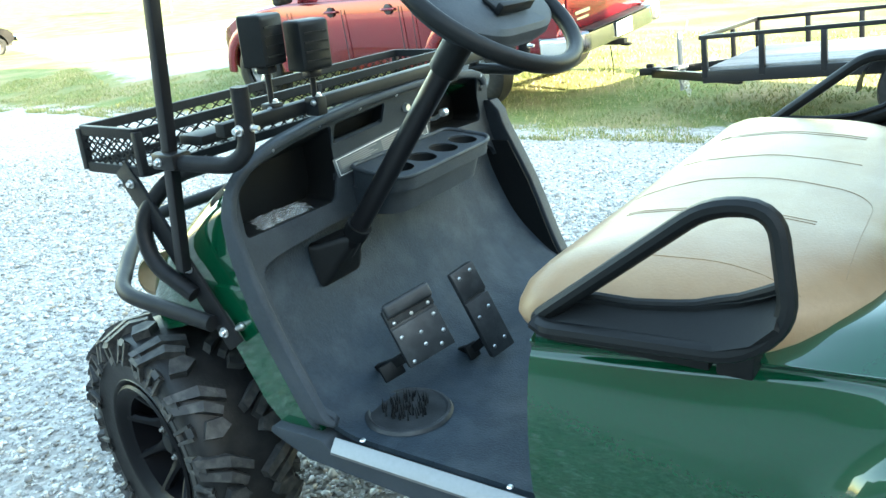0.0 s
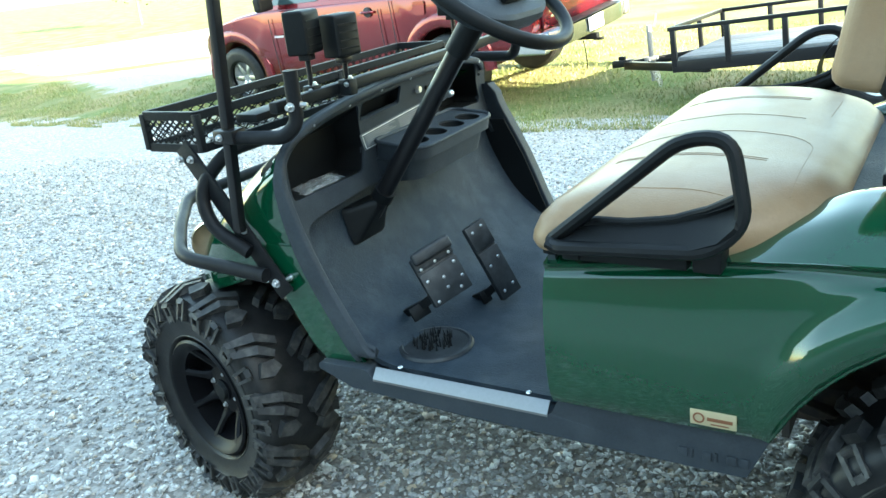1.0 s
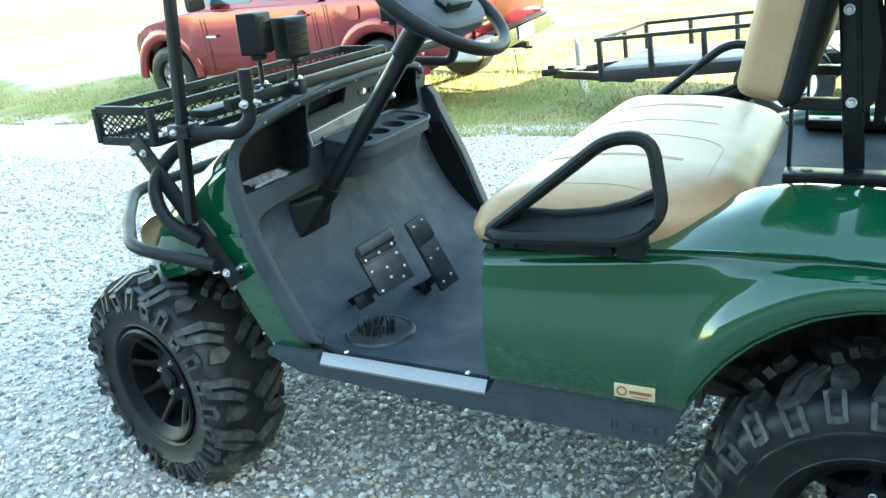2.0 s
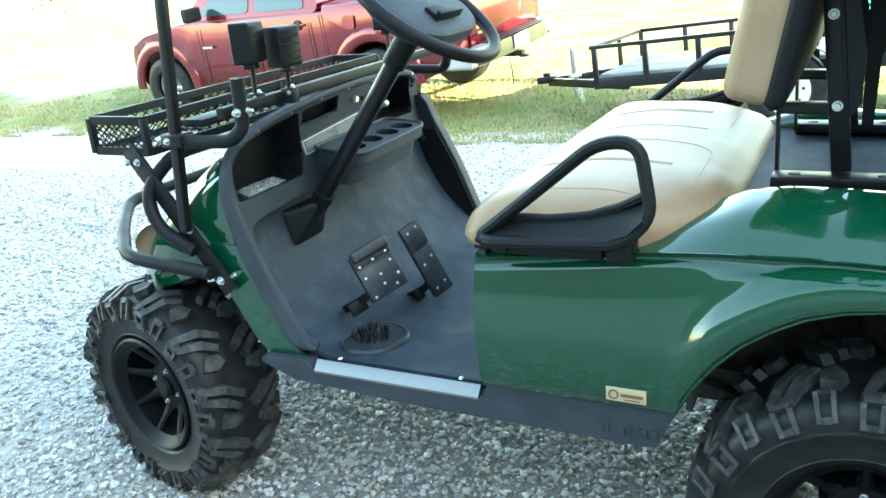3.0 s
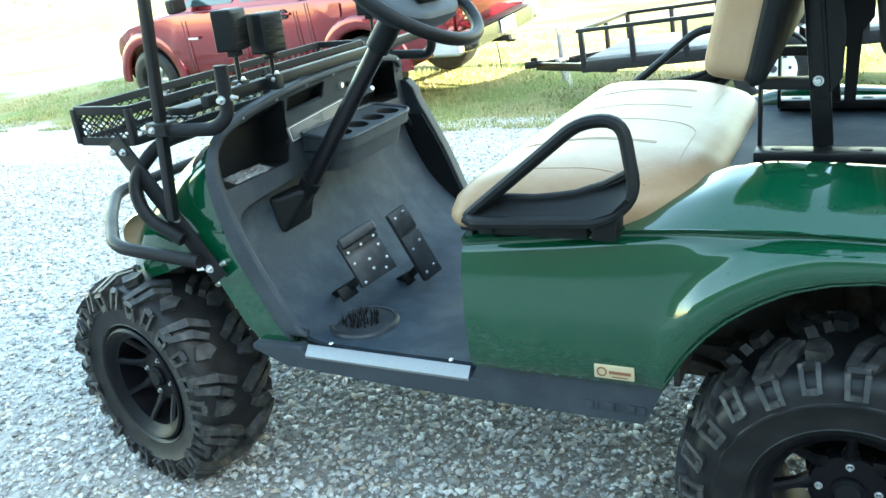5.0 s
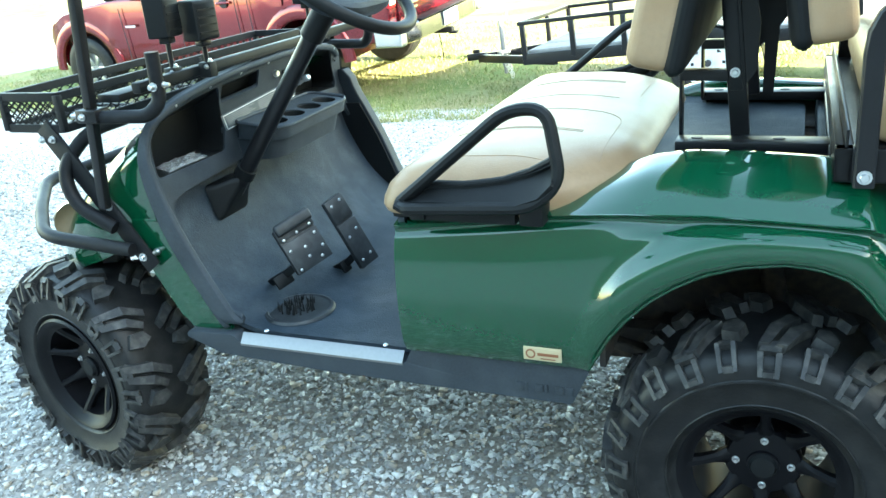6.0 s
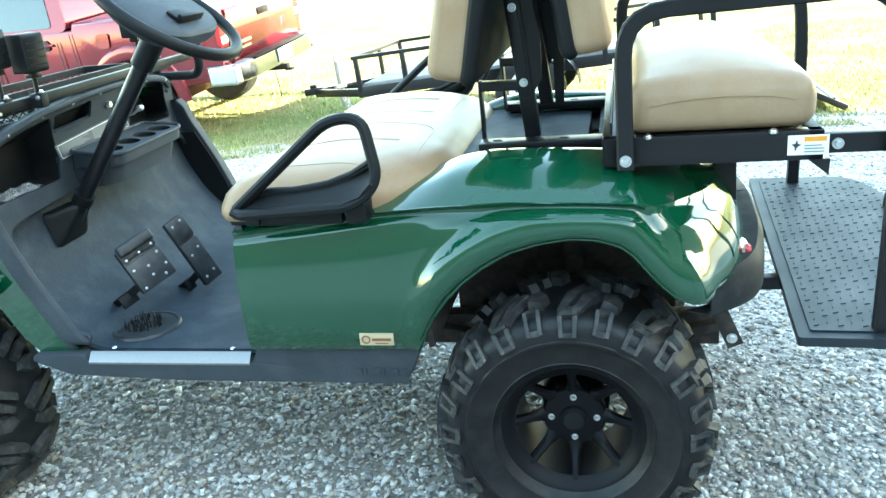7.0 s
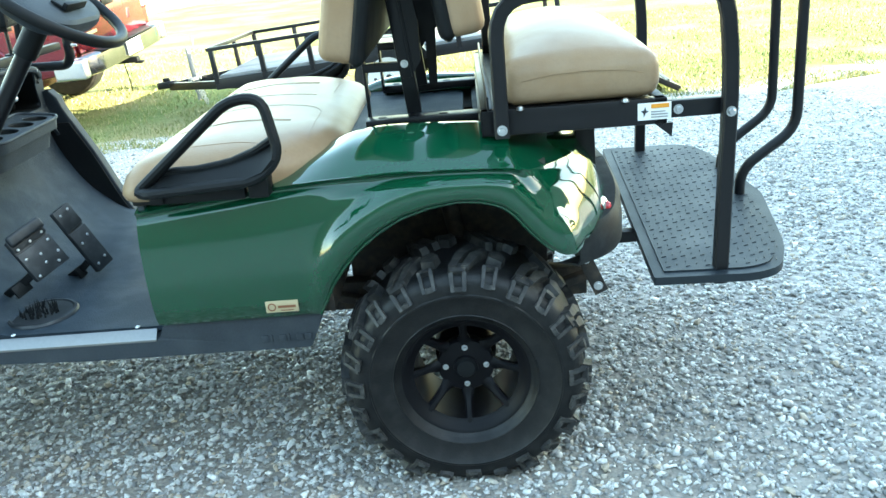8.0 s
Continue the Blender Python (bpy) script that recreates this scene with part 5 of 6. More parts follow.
def work_lamp(x, y, z, yaw, label):
    m = Matrix.Translation((x, y, z)) @ pose(0, 0, 0, 0, 0, yaw)
    rows = []
    for xx, s in ((-0.027, 0.93), (-0.024, 1.0), (0.018, 1.0), (0.024, 0.95), (0.027, 0.84)):
        lp = arc2([(-0.034 * s, -0.046 * s), (0.034 * s, -0.046 * s), (0.034 * s, 0.046 * s), (-0.034 * s, 0.046 * s)], 0.005, 3)
        rows.append([(xx, a, b) for a, b in (*lp, lp[0])])
    sh = loft(rows)
    for r in (rows[0], rows[-1]):
        sh.faces.new([sh.verts.new(p) for p in r[:-1]])
    bmesh.ops.remove_doubles(sh, verts=sh.verts, dist=1e-5)
    body = part("work_lamp", moved(sh, m), smooth_plastic, cart, label)
    for i in range(4):
        part("cooling_fin", moved(box(0.020, 0.0285, -0.026, 0.026, -0.030 + i * 0.017, -0.026 + i * 0.017), m), smooth_plastic, body)
    part("lamp_stalk", join_bm(tube([m @ Vector((0, 0, -0.048)), (x, y, 1.05)], 0.006, 8), moved(box(-0.014, 0.014, -0.014, 0.014, -0.060, -0.044, 0.003), m)), steel, body)
    part("lamp_clamp", box(x - 0.017, x + 0.017, y - 0.014, y + 0.014, 1.020, 1.056, 0.004), smooth_plastic, body)
    part("bolt", bolt((x + 0.008, y - 0.014, 1.046), (0, -1, 0), .004, .006), zinc, body)
    part("bolt", bolt((x + 0.010, y, 1.056), (0, 0, 1), .0045, .007), zinc, body)


work_lamp(0.342, 0.128, 1.170, 8, "black square work lamp on a stalk")
work_lamp(0.385, 0.200, 1.152, -12, "black square work lamp on a stalk")
work_lamp(0.355, 0.73, 1.18, 0, "black square work lamp on a stalk")

# ---- pickup truck ----
truck = thing("pickup_truck", "parked red four-door pickup truck on the grass verge", "truck")
TRUCK_AT = pose(-2.902, 7.038, -0.21, -4.63, 1.0, 175.2)
truck.matrix_basis = TRUCK_AT
WB = 3.235


def arch_cut(cx, r, n=14):
    """Points of a wheel opening, from its front foot over the top to its rear foot."""
    return [(cx + r * math.cos(a), 0.40 + r * math.sin(a)) for a in (math.pi * k / n for k in range(n + 1))]


low = [(-0.98, 0.58), (-1.03, 0.75), (-1.05, 1.10), (-1.03, 1.235), (-0.6, 1.25), (0.62, 1.245), (0.63, 1.18), (2.60, 1.175), (3.05, 1.13), (3.50, 1.04), (3.80, 0.94), (3.93, 0.80), (3.96, 0.62), (3.88, 0.50), (3.76, 0.46)]
low = low + arch_cut(WB, 0.475) + [(2.66, 0.40), (0.6, 0.40)] + arch_cut(0.0, 0.475) + [(-0.55, 0.52)]
tb = moved(slab(low, 1.84), Matrix.Translation((0, -0.92, 0)))
for v in tb.verts:
    s = 1 if v.co.y > 0 else -1
    q = max(0, (v.co.z - 0.95) / 0.3)
    v.co.y -= s * (0.05 * q * q + 0.03 * max(0, 0.6 - v.co.z) / 0.2)
    if v.co.x > 3.3:
        v.co.y -= s * 0.28 * ((v.co.x - 3.3) / 0.9) ** 2
bmesh.ops.bevel(tb, geom=[e for e in tb.edges if len(e.link_faces) == 2 and abs(e.verts[0].co.y - e.verts[1].co.y) < 0.2 and e.calc_face_angle(0) > 1.0], offset=0.035, segments=3, profile=0.5, affect='EDGES')
tbody = part("body", tb, truck_red, truck, "glossy red truck body", smooth=40)
cab = [(0.66, 1.17), (0.80, 1.70), (1.0, 1.77), (2.0, 1.77), (2.15, 1.70), (2.75, 1.17)]
cb = moved(slab(arc2(cab, 0.12, 4), 1.72), Matrix.Translation((0, -0.86, 0)))
for v in cb.verts:
    s = 1 if v.co.y > 0 else -1
    v.co.y -= s * 0.18 * max(0, (v.co.z - 1.17) / 0.6) - s * 0.02
tcab = part("cab", cb, truck_red, truck, smooth=40)
for nm, w in (("side_window", [(0.86, 1.22), (0.95, 1.62), (1.55, 1.66), (1.58, 1.22)]), ("side_window", [(1.68, 1.22), (1.66, 1.66), (1.98, 1.65), (2.46, 1.24), (2.44, 1.22)])):
    for s in (1, -1):
        g = thick(bent(sheet(arc2(w, 0.05, 3)), lambda u, v: (u, s * (0.884 - 0.18 * (v - 1.17) / 0.6), v)), 0.004)
        part(nm, g, tinted, tcab, "tinted side window")
for s in (1, -1):
    # door and bed gaps, handles, trim
    for x, z0, z1 in ((0.63, 0.45, 1.24), (0.80, 0.55, 1.17), (1.63, 0.45, 1.17), (2.50, 0.45, 1.17)):
        part("panel_gap", box(x - 0.003, x + 0.003, s * 0.922 - 0.004, s * 0.922 + 0.004, z0, z1 - 0.09), ink, tbody)
    for x in (0.95, 1.80):
        hd = part("door_handle", tube([(x - 0.07, s * 0.912, 1.055), (x - 0.05, s * 0.945, 1.06), (x + 0.07, s * 0.945, 1.06), (x + 0.09, s * 0.912, 1.055)], 0.015, 8, radius=0.02), smooth_plastic if s < 0 else truck_red, tbody)
        part("handle_cup", moved(lathe([(0, 0.004), (0.045, 0.004), (0.055, 0)], 16), Matrix.Translation((x + 0.01, s * 0.914, 1.055)) @ pose(0, 0, 0, 0, 0, 0 if s > 0 else 180)), ink, hd)
    part("door_badge", box(2.30, 2.46, s * 0.922 - 0.004, s * 0.922 + 0.004, 0.86, 0.885), chrome, tbody)
    part("side_mirror", moved(cushion(-0.06, 0.06, -0.11, 0.11, -0.08, 0.08, 0, 0.04), Matrix.Translation((2.38, s * 1.05, 1.27))), smooth_plastic, tcab)
    part("fuel_door" if s > 0 else "bed_cap", thick(bent(sheet(arc2([(0.19, 0.98), (0.19, 1.12), (0.34, 1.12), (0.34, 0.98)], 0.03, 4)), lambda u, v: (u, s * (0.921 - 0.05 * max(0, (v - .95) / .3) ** 2), v)), 0.003), truck_red, tbody)
    for cx in (0.0, WB):
        fl = [(cx + 0.515 * math.cos(a), s * (0.915 - (0.02 if cx > 1 else 0)), 0.40 + 0.515 * math.sin(a)) for a in (math.pi * (k / 16) for k in range(17))]
        part("arch_flare", tube(fl, 0.075, 10, ry=0.035), truck_red, tbody)
        rimw = lathe([(0, -0.03), (0.06, -0.035), (0.075, -0.02), (0.10, 0.0), (0.175, -0.01), (0.20, -0.045), (0.215, -0.05), (0.215, 0.10), (0.0, 0.10)], 28)
        wp = part("wheel", rimw, asphalt_grey, truck, "silver truck wheel")
        for k in range(6):
            a = TAU * k / 6
            part("spoke", moved(beam((0.05 * math.cos(a), -0.035, 0.05 * math.sin(a)), (0.195 * math.cos(a), -0.045, 0.195 * math.sin(a)), 0.045, 0.02, 0.004, (0, 1, 0)), Matrix.Identity(4)), zinc, wp)
        ty = lathe([(0.205, -0.09), (0.23, -0.115), (0.30, -0.125), (0.355, -0.115), (0.38, -0.09), (0.385, 0), (0.38, 0.09), (0.355, 0.115), (0.23, 0.115), (0.205, 0.09)], 40)
        part("tyre", ty, rubber, wp)
        wp.matrix_basis = pose(cx, s * 0.80, 0.385, 0, 0, 180 if s > 0 else 0)
    lens = moved(cushion(-0.03, 0.03, -0.07, 0.07, -0.15, 0.15, 0, 0.025), Matrix.Translation((-1.02, s * 0.83, 1.03)))
    tlp = part("tail_lamp", lens, red_lens, tbody, "tall red tail lamp")
    part("reverse_lens", moved(cushion(-0.03, 0.03, -0.06, 0.06, -0.04, 0.04, 0, 0.02), Matrix.Translation((-1.027, s * 0.83, 0.95))), white_paint, tlp)
tg = part("tailgate", box(-1.065, -1.03, -0.74, 0.74, 0.72, 1.22, 0.015), truck_red, truck, "red tailgate with a raised handle")
part("tailgate_handle", box(-1.078, -1.06, -0.12, 0.12, 1.06, 1.13, 0.01), smooth_plastic, tg)
part("tailgate_mark", box(-1.069, -1.064, 0.35, 0.62, 0.86, 0.89), chrome, tg)
part("tailgate_mark", box(-1.069, -1.064, 0.38, 0.60, 0.81, 0.83), chrome, tg)
pb = rounded([(-0.86, 0.95, 0), (-1.08, 0.93, 0), (-1.20, 0.70, 0), (-1.22, 0, 0), (-1.20, -0.70, 0), (-1.08, -0.93, 0), (-0.86, -0.95, 0)], 0.10, 5)
bprof = [(0.05, 0.52), (0.0, 0.54), (-0.005, 0.62), (0.0, 0.70), (0.02, 0.715), (0.10, 0.72)]
bump2 = loft([[(p.x + dx * (1 if abs(p.y) < .85 else .3), p.y * (1 - dx * .2), z) for p in pb] for dx, z in bprof])
rb = part("rear_bumper", thick(bump2, 0.01), truck_chrome, truck, "chrome step bumper")
for s in (1, -1):
    part("bumper_end", moved(cushion(-0.17, 0.14, -0.06, 0.06, -0.095, 0.09, 0, 0.035), Matrix.Translation((-1.0, s * 0.90, 0.62))), zinc, rb, "satin metal bumper end")
part("bumper_step", box(-1.225, -1.06, -0.60, 0.60, 0.715, 0.725, 0.004), smooth_plastic, rb)
part("number_plate", box(-1.236, -1.228, -0.16, 0.16, 0.565, 0.70), white_paint, rb, "blank pale plate")
hitch = part("tow_hitch", join_bm(box(-1.24, -0.9, -0.035, 0.035, 0.46, 0.52, 0.006), box(-1.29, -1.2, -0.03, 0.03, 0.45, 0.475, 0.004)), smooth_plastic, truck)
part("hanging_cable", tube([(-1.2, 0.25, 0.5), (-1.22, 0.26, 0.36), (-1.21, 0.24, 0.22)], 0.006, 6), smooth_plastic, hitch)
part("underbody", box(-0.45, 3.6, -0.55, 0.55, 0.42, 0.60), smooth_plastic, truck)

# ---- utility trailer ----
trailer = thing("utility_trailer", "black steel utility trailer with a plank deck and rails", "trailer")
trailer.matrix_basis = pose(-0.606, 5.923, -0.265, -1.08, -4.12, -0.98)
TL, TW = 3.22, 1.62
fr = join_bm(beam((0, 0.025, 0.385), (TL, 0.025, 0.385), 0.05, 0.10, 0.005), beam((0, TW - 0.025, 0.385), (TL, TW - 0.025, 0.385), 0.05, 0.10, 0.005),
             beam((0.025, 0.05, 0.385), (0.025, TW - 0.05, 0.385), 0.05, 0.10, 0.005), beam((TL - .025, 0.05, 0.385), (TL - .025, TW - 0.05, 0.385), 0.05, 0.10, 0.005))
chassis = part("trailer_frame", fr, steel, trailer)
for a, b in (((0.30, 0.02, 0.35), (-0.72, TW / 2 - 0.03, 0.35)), ((0.30, TW - 0.02, 0.35), (-0.72, TW / 2 + 0.03, 0.35))):
    part("tongue_beam", beam(a, b, 0.05, 0.075, 0.004), steel, chassis)
part("coupler", join_bm(box(-0.86, -0.66, TW / 2 - 0.05, TW / 2 + 0.05, 0.335, 0.405, 0.012), box(-0.80, -0.73, TW / 2 - 0.02, TW / 2 + 0.02, 0.40, 0.44, 0.008)), steel, chassis)
jack = part("jack_stand", join_bm(tube([(-0.50, TW / 2 + 0.09, 0.24), (-0.50, TW / 2 + 0.09, 0.70)], 0.027, 12), tube([(-0.50, TW / 2 + 0.09, 0.16), (-0.50, TW / 2 + 0.09, 0.3)], 0.018, 10),
                                  tube([(-0.50, TW / 2 + 0.09, 0.68), (-0.44, TW / 2 + 0.09, 0.70), (-0.42, TW / 2 + 0.09, 0.80)], 0.008, 8, radius=0.02), box(-0.56, -0.44, TW / 2 + 0.05, TW / 2 + 0.13, 0.36, 0.40, 0.006)), asphalt_grey, chassis, "grey jack stand with a crank")
rndc = random.Random(9)
for side in (-0.05, 0.12):
    for i in range(9):
        c = Vector((-0.48 + 0.012 * i * (1 if side < 0 else .4), TW / 2 + side, 0.37 - 0.028 * i))
        lk = tube([(0.016 * math.cos(a), 0, 0.022 * math.sin(a)) for a in (TAU * k / 10 for k in range(10))], 0.005, 6, closed=True)
        part("chain_link", moved(lk, Matrix.Translation(c) @ pose(0, 0, 0, 0, rndc.uniform(-20, 20), 90 * (i % 2) + rndc.uniform(-20, 20))), zinc, jack)
for y in (0.02, TW - 0.02):
    rail = part("top_rail", beam((-0.02, y, 0.705), (TL + 0.02, y, 0.705), 0.045, 0.035, 0.004), steel, trailer)
    for i in range(8):
        x = 0.02 + i * (TL - 0.04) / 7
        part("post", beam((x, y, 0.38), (x, y, 0.69), 0.045, 0.045, 0.004, (0, 1, 0)), steel, rail)
rail = part("top_rail", beam((0.0, 0.04, 0.705), (0.0, TW - 0.04, 0.705), 0.045, 0.035, 0.004), steel, trailer)
part("post", beam((0.02, TW / 2, 0.38), (0.02, TW / 2, 0.69), 0.04, 0.04, 0.004, (0, 1, 0)), steel, rail)
for i in range(10):
    y = 0.06 + i * 0.15
    part("deck_plank", box(0.04, TL - 0.05, y, y + 0.136, 0.425, 0.458, 0.004), weathered_wood, chassis)
for s, y in ((-1, -0.14), (1, TW + 0.14)):
    fen = [(1.63 + 0.44 * math.cos(a), y, 0.24 + 0.36 * math.sin(a)) for a in (math.pi * k / 14 for k in range(15))]
    rowsf = [[(p[0], y - 0.11, p[2]) for p in fen], [(p[0], y + 0.11, p[2]) for p in fen]]
    part("fender", thick(loft(rowsf), 0.006), steel, trailer)
    wl = part("wheel", lathe([(0, -0.01), (0.05, -0.03), (0.055, 0.0), (0.11, -0.012), (0.15, -0.03), (0.18, -0.07), (0.19, -0.07), (0.19, 0.07), (0, 0.07)], 28), white_paint, trailer, "white spoked trailer wheel")
    for k in range(8):
        a = TAU * k / 8
        part("rim_hole", moved(box(-0.016, 0.016, -0.004, 0.002, -0.012, 0.012, 0.001), Matrix.Translation((0.128 * math.cos(a), -0.020, 0.128 * math.sin(a)))), ink, wl)
    part("hub", lathe([(0, -0.06), (0.025, -0.055), (0.03, -0.01)], 14), ink, wl)
    part("tyre", lathe([(0.185, -0.075), (0.20, -0.09), (0.25, -0.098), (0.295, -0.088), (0.31, -0.06), (0.312, 0), (0.31, 0.06), (0.295, 0.088), (0.20, 0.09), (0.185, 0.075)], 36), rubber, wl)
    wl.matrix_basis = pose(1.63, y, 0.235, 0, 0, 0 if s < 0 else 180)
ramp = part("loading_ramp", beam((TL - 0.03, TW / 2, 0.325), (TL + 1.02, TW / 2, -0.285), TW - 0.12, 0.02), steel, trailer, "black steel ramp let down to the ground")
for y in (0.08, TW - 0.08):
    part("ramp_rail", beam((TL - 0.03, y, 0.315), (TL + 1.01, y, -0.290), 0.05, 0.05, 0.004), steel, ramp)
for i in range(6):
    t = (i + .5) / 6
    part("ramp_bar", beam((TL + 1.0 * t, 0.10, 0.325 - 0.581 * t), (TL + 1.0 * t, TW - 0.10, 0.325 - 0.581 * t), 0.03, 0.02), steel, ramp)

# ---- small things ----
def wrinkled_bag():
    """A clear plastic bag with papers, lying in the dashboard's open pocket."""
    bag = thing("plastic_bag", "crumpled clear plastic bag with papers in the dashboard pocket", "bag")
    rows = []
    for i in range(15):
        row = []
        for j in range(19):
            u, v = i / 14, j / 18
            x = 0.235 + 0.085 * u
            y = 0.065 + 0.20 * v + 0.012 * math.sin(u * 5)
            e = min(u, 1 - u, v, 1 - v) * 4
            z = 0.8075 + min(1, e) * (0.008 + 0.016 * abs(noise.noise((u * 4, v * 6, 1))) + 0.010 * abs(noise.noise((u * 9, v * 12, 5))))
            row.append((x, y, z))
        rows.append(row)
    film = bpy.data.materials.new("clear_film")
    film.use_nodes = True
    b = film.node_tree.nodes["Principled BSDF"]
    b.inputs["Base Color"].default_value = (0.9, 0.92, 0.93, 1)
    b.inputs["Roughness"].default_value = 0.12
    b.inputs["Transmission Weight"].default_value = 0.75
    b.inputs["IOR"].default_value = 1.15
    b.inputs["Coat Weight"].default_value = 1.0
    part("film", loft(rows), film, bag, smooth=25)
    part("paper", box(0.245, 0.305, 0.085, 0.235, 0.8065, 0.8085), white_paint, bag, "folded white papers")


wrinkled_bag()

# ---- far things beyond the yard ----
black_paint = material("faded_black_paint", (0.006, 0.006, 0.007), 0.6, vary=0.05, bump=0.0, spec=0.1)
galvanised = material("galvanised_tube", (0.30, 0.31, 0.31), 0.4, metal=0.6, vary=0.1, bump=0.0)
turquoise = material("turquoise_plastic", (0.03, 0.42, 0.46), 0.35, vary=0.08, bump=0.05)
bark = material("grey_bark", (0.16, 0.13, 0.10), 0.9, vary=0.3, grain=20, stain=4, bump=0.5)
leaf_green = material("summer_leaves", (0.030, 0.042, 0.010), 0.7, vary=0.35, grain=3, stain=0.6, bump=0.0)


def far_pickup(x, y, yaw, pitch):
    ob = thing("pickup_truck", "black pickup truck parked behind a chain-link gate", "truck")
    bd = moved(slab(low, 1.84), Matrix.Translation((0, -0.92, 0)))
    for v in bd.verts:
        sgn = 1 if v.co.y > 0 else -1
        v.co.y -= sgn * 0.05 * max(0, (v.co.z - 0.95) / 0.3) ** 2
    body = part("body", bd, black_paint, ob, smooth=40)
    cb2 = moved(slab(arc2(cab, 0.12, 4), 1.72), Matrix.Translation((0, -0.86, 0)))
    for v in cb2.verts:
        sgn = 1 if v.co.y > 0 else -1
        v.co.y -= sgn * (0.18 * max(0, (v.co.z - 1.17) / 0.6) - 0.02)
    cb_ob = part("cab", cb2, black_paint, ob, smooth=40)
    for s in (1, -1):
        for w in ([(0.86, 1.22), (0.95, 1.62), (1.55, 1.66), (1.58, 1.22)], [(1.68, 1.22), (1.66, 1.66), (1.98, 1.65), (2.46, 1.24), (2.44, 1.22)]):
            g = thick(bent(sheet(arc2(w, 0.05, 3)), lambda u, v: (u, s * (0.888 - 0.18 * (v - 1.17) / 0.6), v)), 0.004)
            part("side_window", g, tinted, cb_ob)
        for cx in (0.0, WB):
            wp = part("wheel", lathe([(0, -0.03), (0.075, -0.02), (0.175, -0.01), (0.21, -0.05), (0.215, 0.10), (0.0, 0.10)], 24), asphalt_grey, ob)
            part("tyre", lathe([(0.205, -0.09), (0.30, -0.125), (0.38, -0.09), (0.385, 0), (0.38, 0.09), (0.30, 0.115), (0.205, 0.09)], 32), rubber, wp)
            wp.matrix_basis = pose(cx, s * 0.80, 0.385, 0, 0, 180 if s > 0 else 0)
    part("front_bumper", box(4.05, 4.26, -0.80, 0.80, 0.50, 0.68, 0.04), chrome, ob)
    part("underbody", box(-0.9, 3.9, -0.72, 0.72, 0.34, 0.60), smooth_plastic, ob)
    ob.matrix_basis = pose(x, y, ground_height(x, y + 1.6) - 0.02, 0, pitch, yaw)


far_pickup(-31.3, 13.0, 75, 0)


def chain_gate(a, b, h):
    """A tube frame filled with diagonal wire."""
    ob = thing("chain_link_gate", "galvanised chain-link gate beside the black truck", "gate")
    a, b = Vector((*a, ground_height(*a))), Vector((*b, ground_height(*b)))
    up = Vector((0, 0, h))
    for p in (a, b):
        part("post", tube([p - Vector((0, 0, .1)), p + up], 0.028, 8), galvanised, ob)
    for q in (0.06, 1.0):
        part("rail", tube([a + up * q, b + up * q], 0.02, 8), galvanised, ob)
    wires = []
    n = 22
    d = b - a
    for i in range(-14, n):
        for sgn in (1, -1):
            t0, t1 = i / n, i / n + h / d.length
            s0, s1 = max(0.0, t0), min(1.0, t1)
            if s1 <= s0:
                continue
            f0, f1 = (s0 - t0) / (t1 - t0), (s1 - t0) / (t1 - t0)
            if sgn > 0:
                wires.append(tube([a + d * s0 + up * f0, a + d * s1 + up * f1], 0.003, 4))
            else:
                wires.append(tube([a + d * (1 - s0) + up * f0, a + d * (1 - s1) + up * f1], 0.003, 4))
    tagged(part("wire_mesh", join_bm(*wires), galvanised, ob), kind="stuff")


chain_gate((-26.6, 10.3), (-25.6, 13.0), 1.35)

barrel = thing("barrel", "turquoise plastic barrel standing on the grass", "barrel", at=(1.35, 16.3, ground_height(1.35, 16.3) - 0.01))
part("drum", moved(lathe([(0, 0), (0.18, 0), (0.195, 0.02), (0.20, 0.20), (0.205, 0.21), (0.20, 0.22), (0.205, 0.44), (0.21, 0.45), (0.205, 0.46), (0.19, 0.64), (0.18, 0.66), (0, 0.66)], 28), pose(0, 0, 0, 90, 0, 0)), turquoise, barrel)
part("lid", moved(lathe([(0, 0.66), (0.205, 0.655), (0.205, 0.69), (0.19, 0.70), (0, 0.70)], 28), pose(0, 0, 0, 90, 0, 0)), white_paint, barrel)


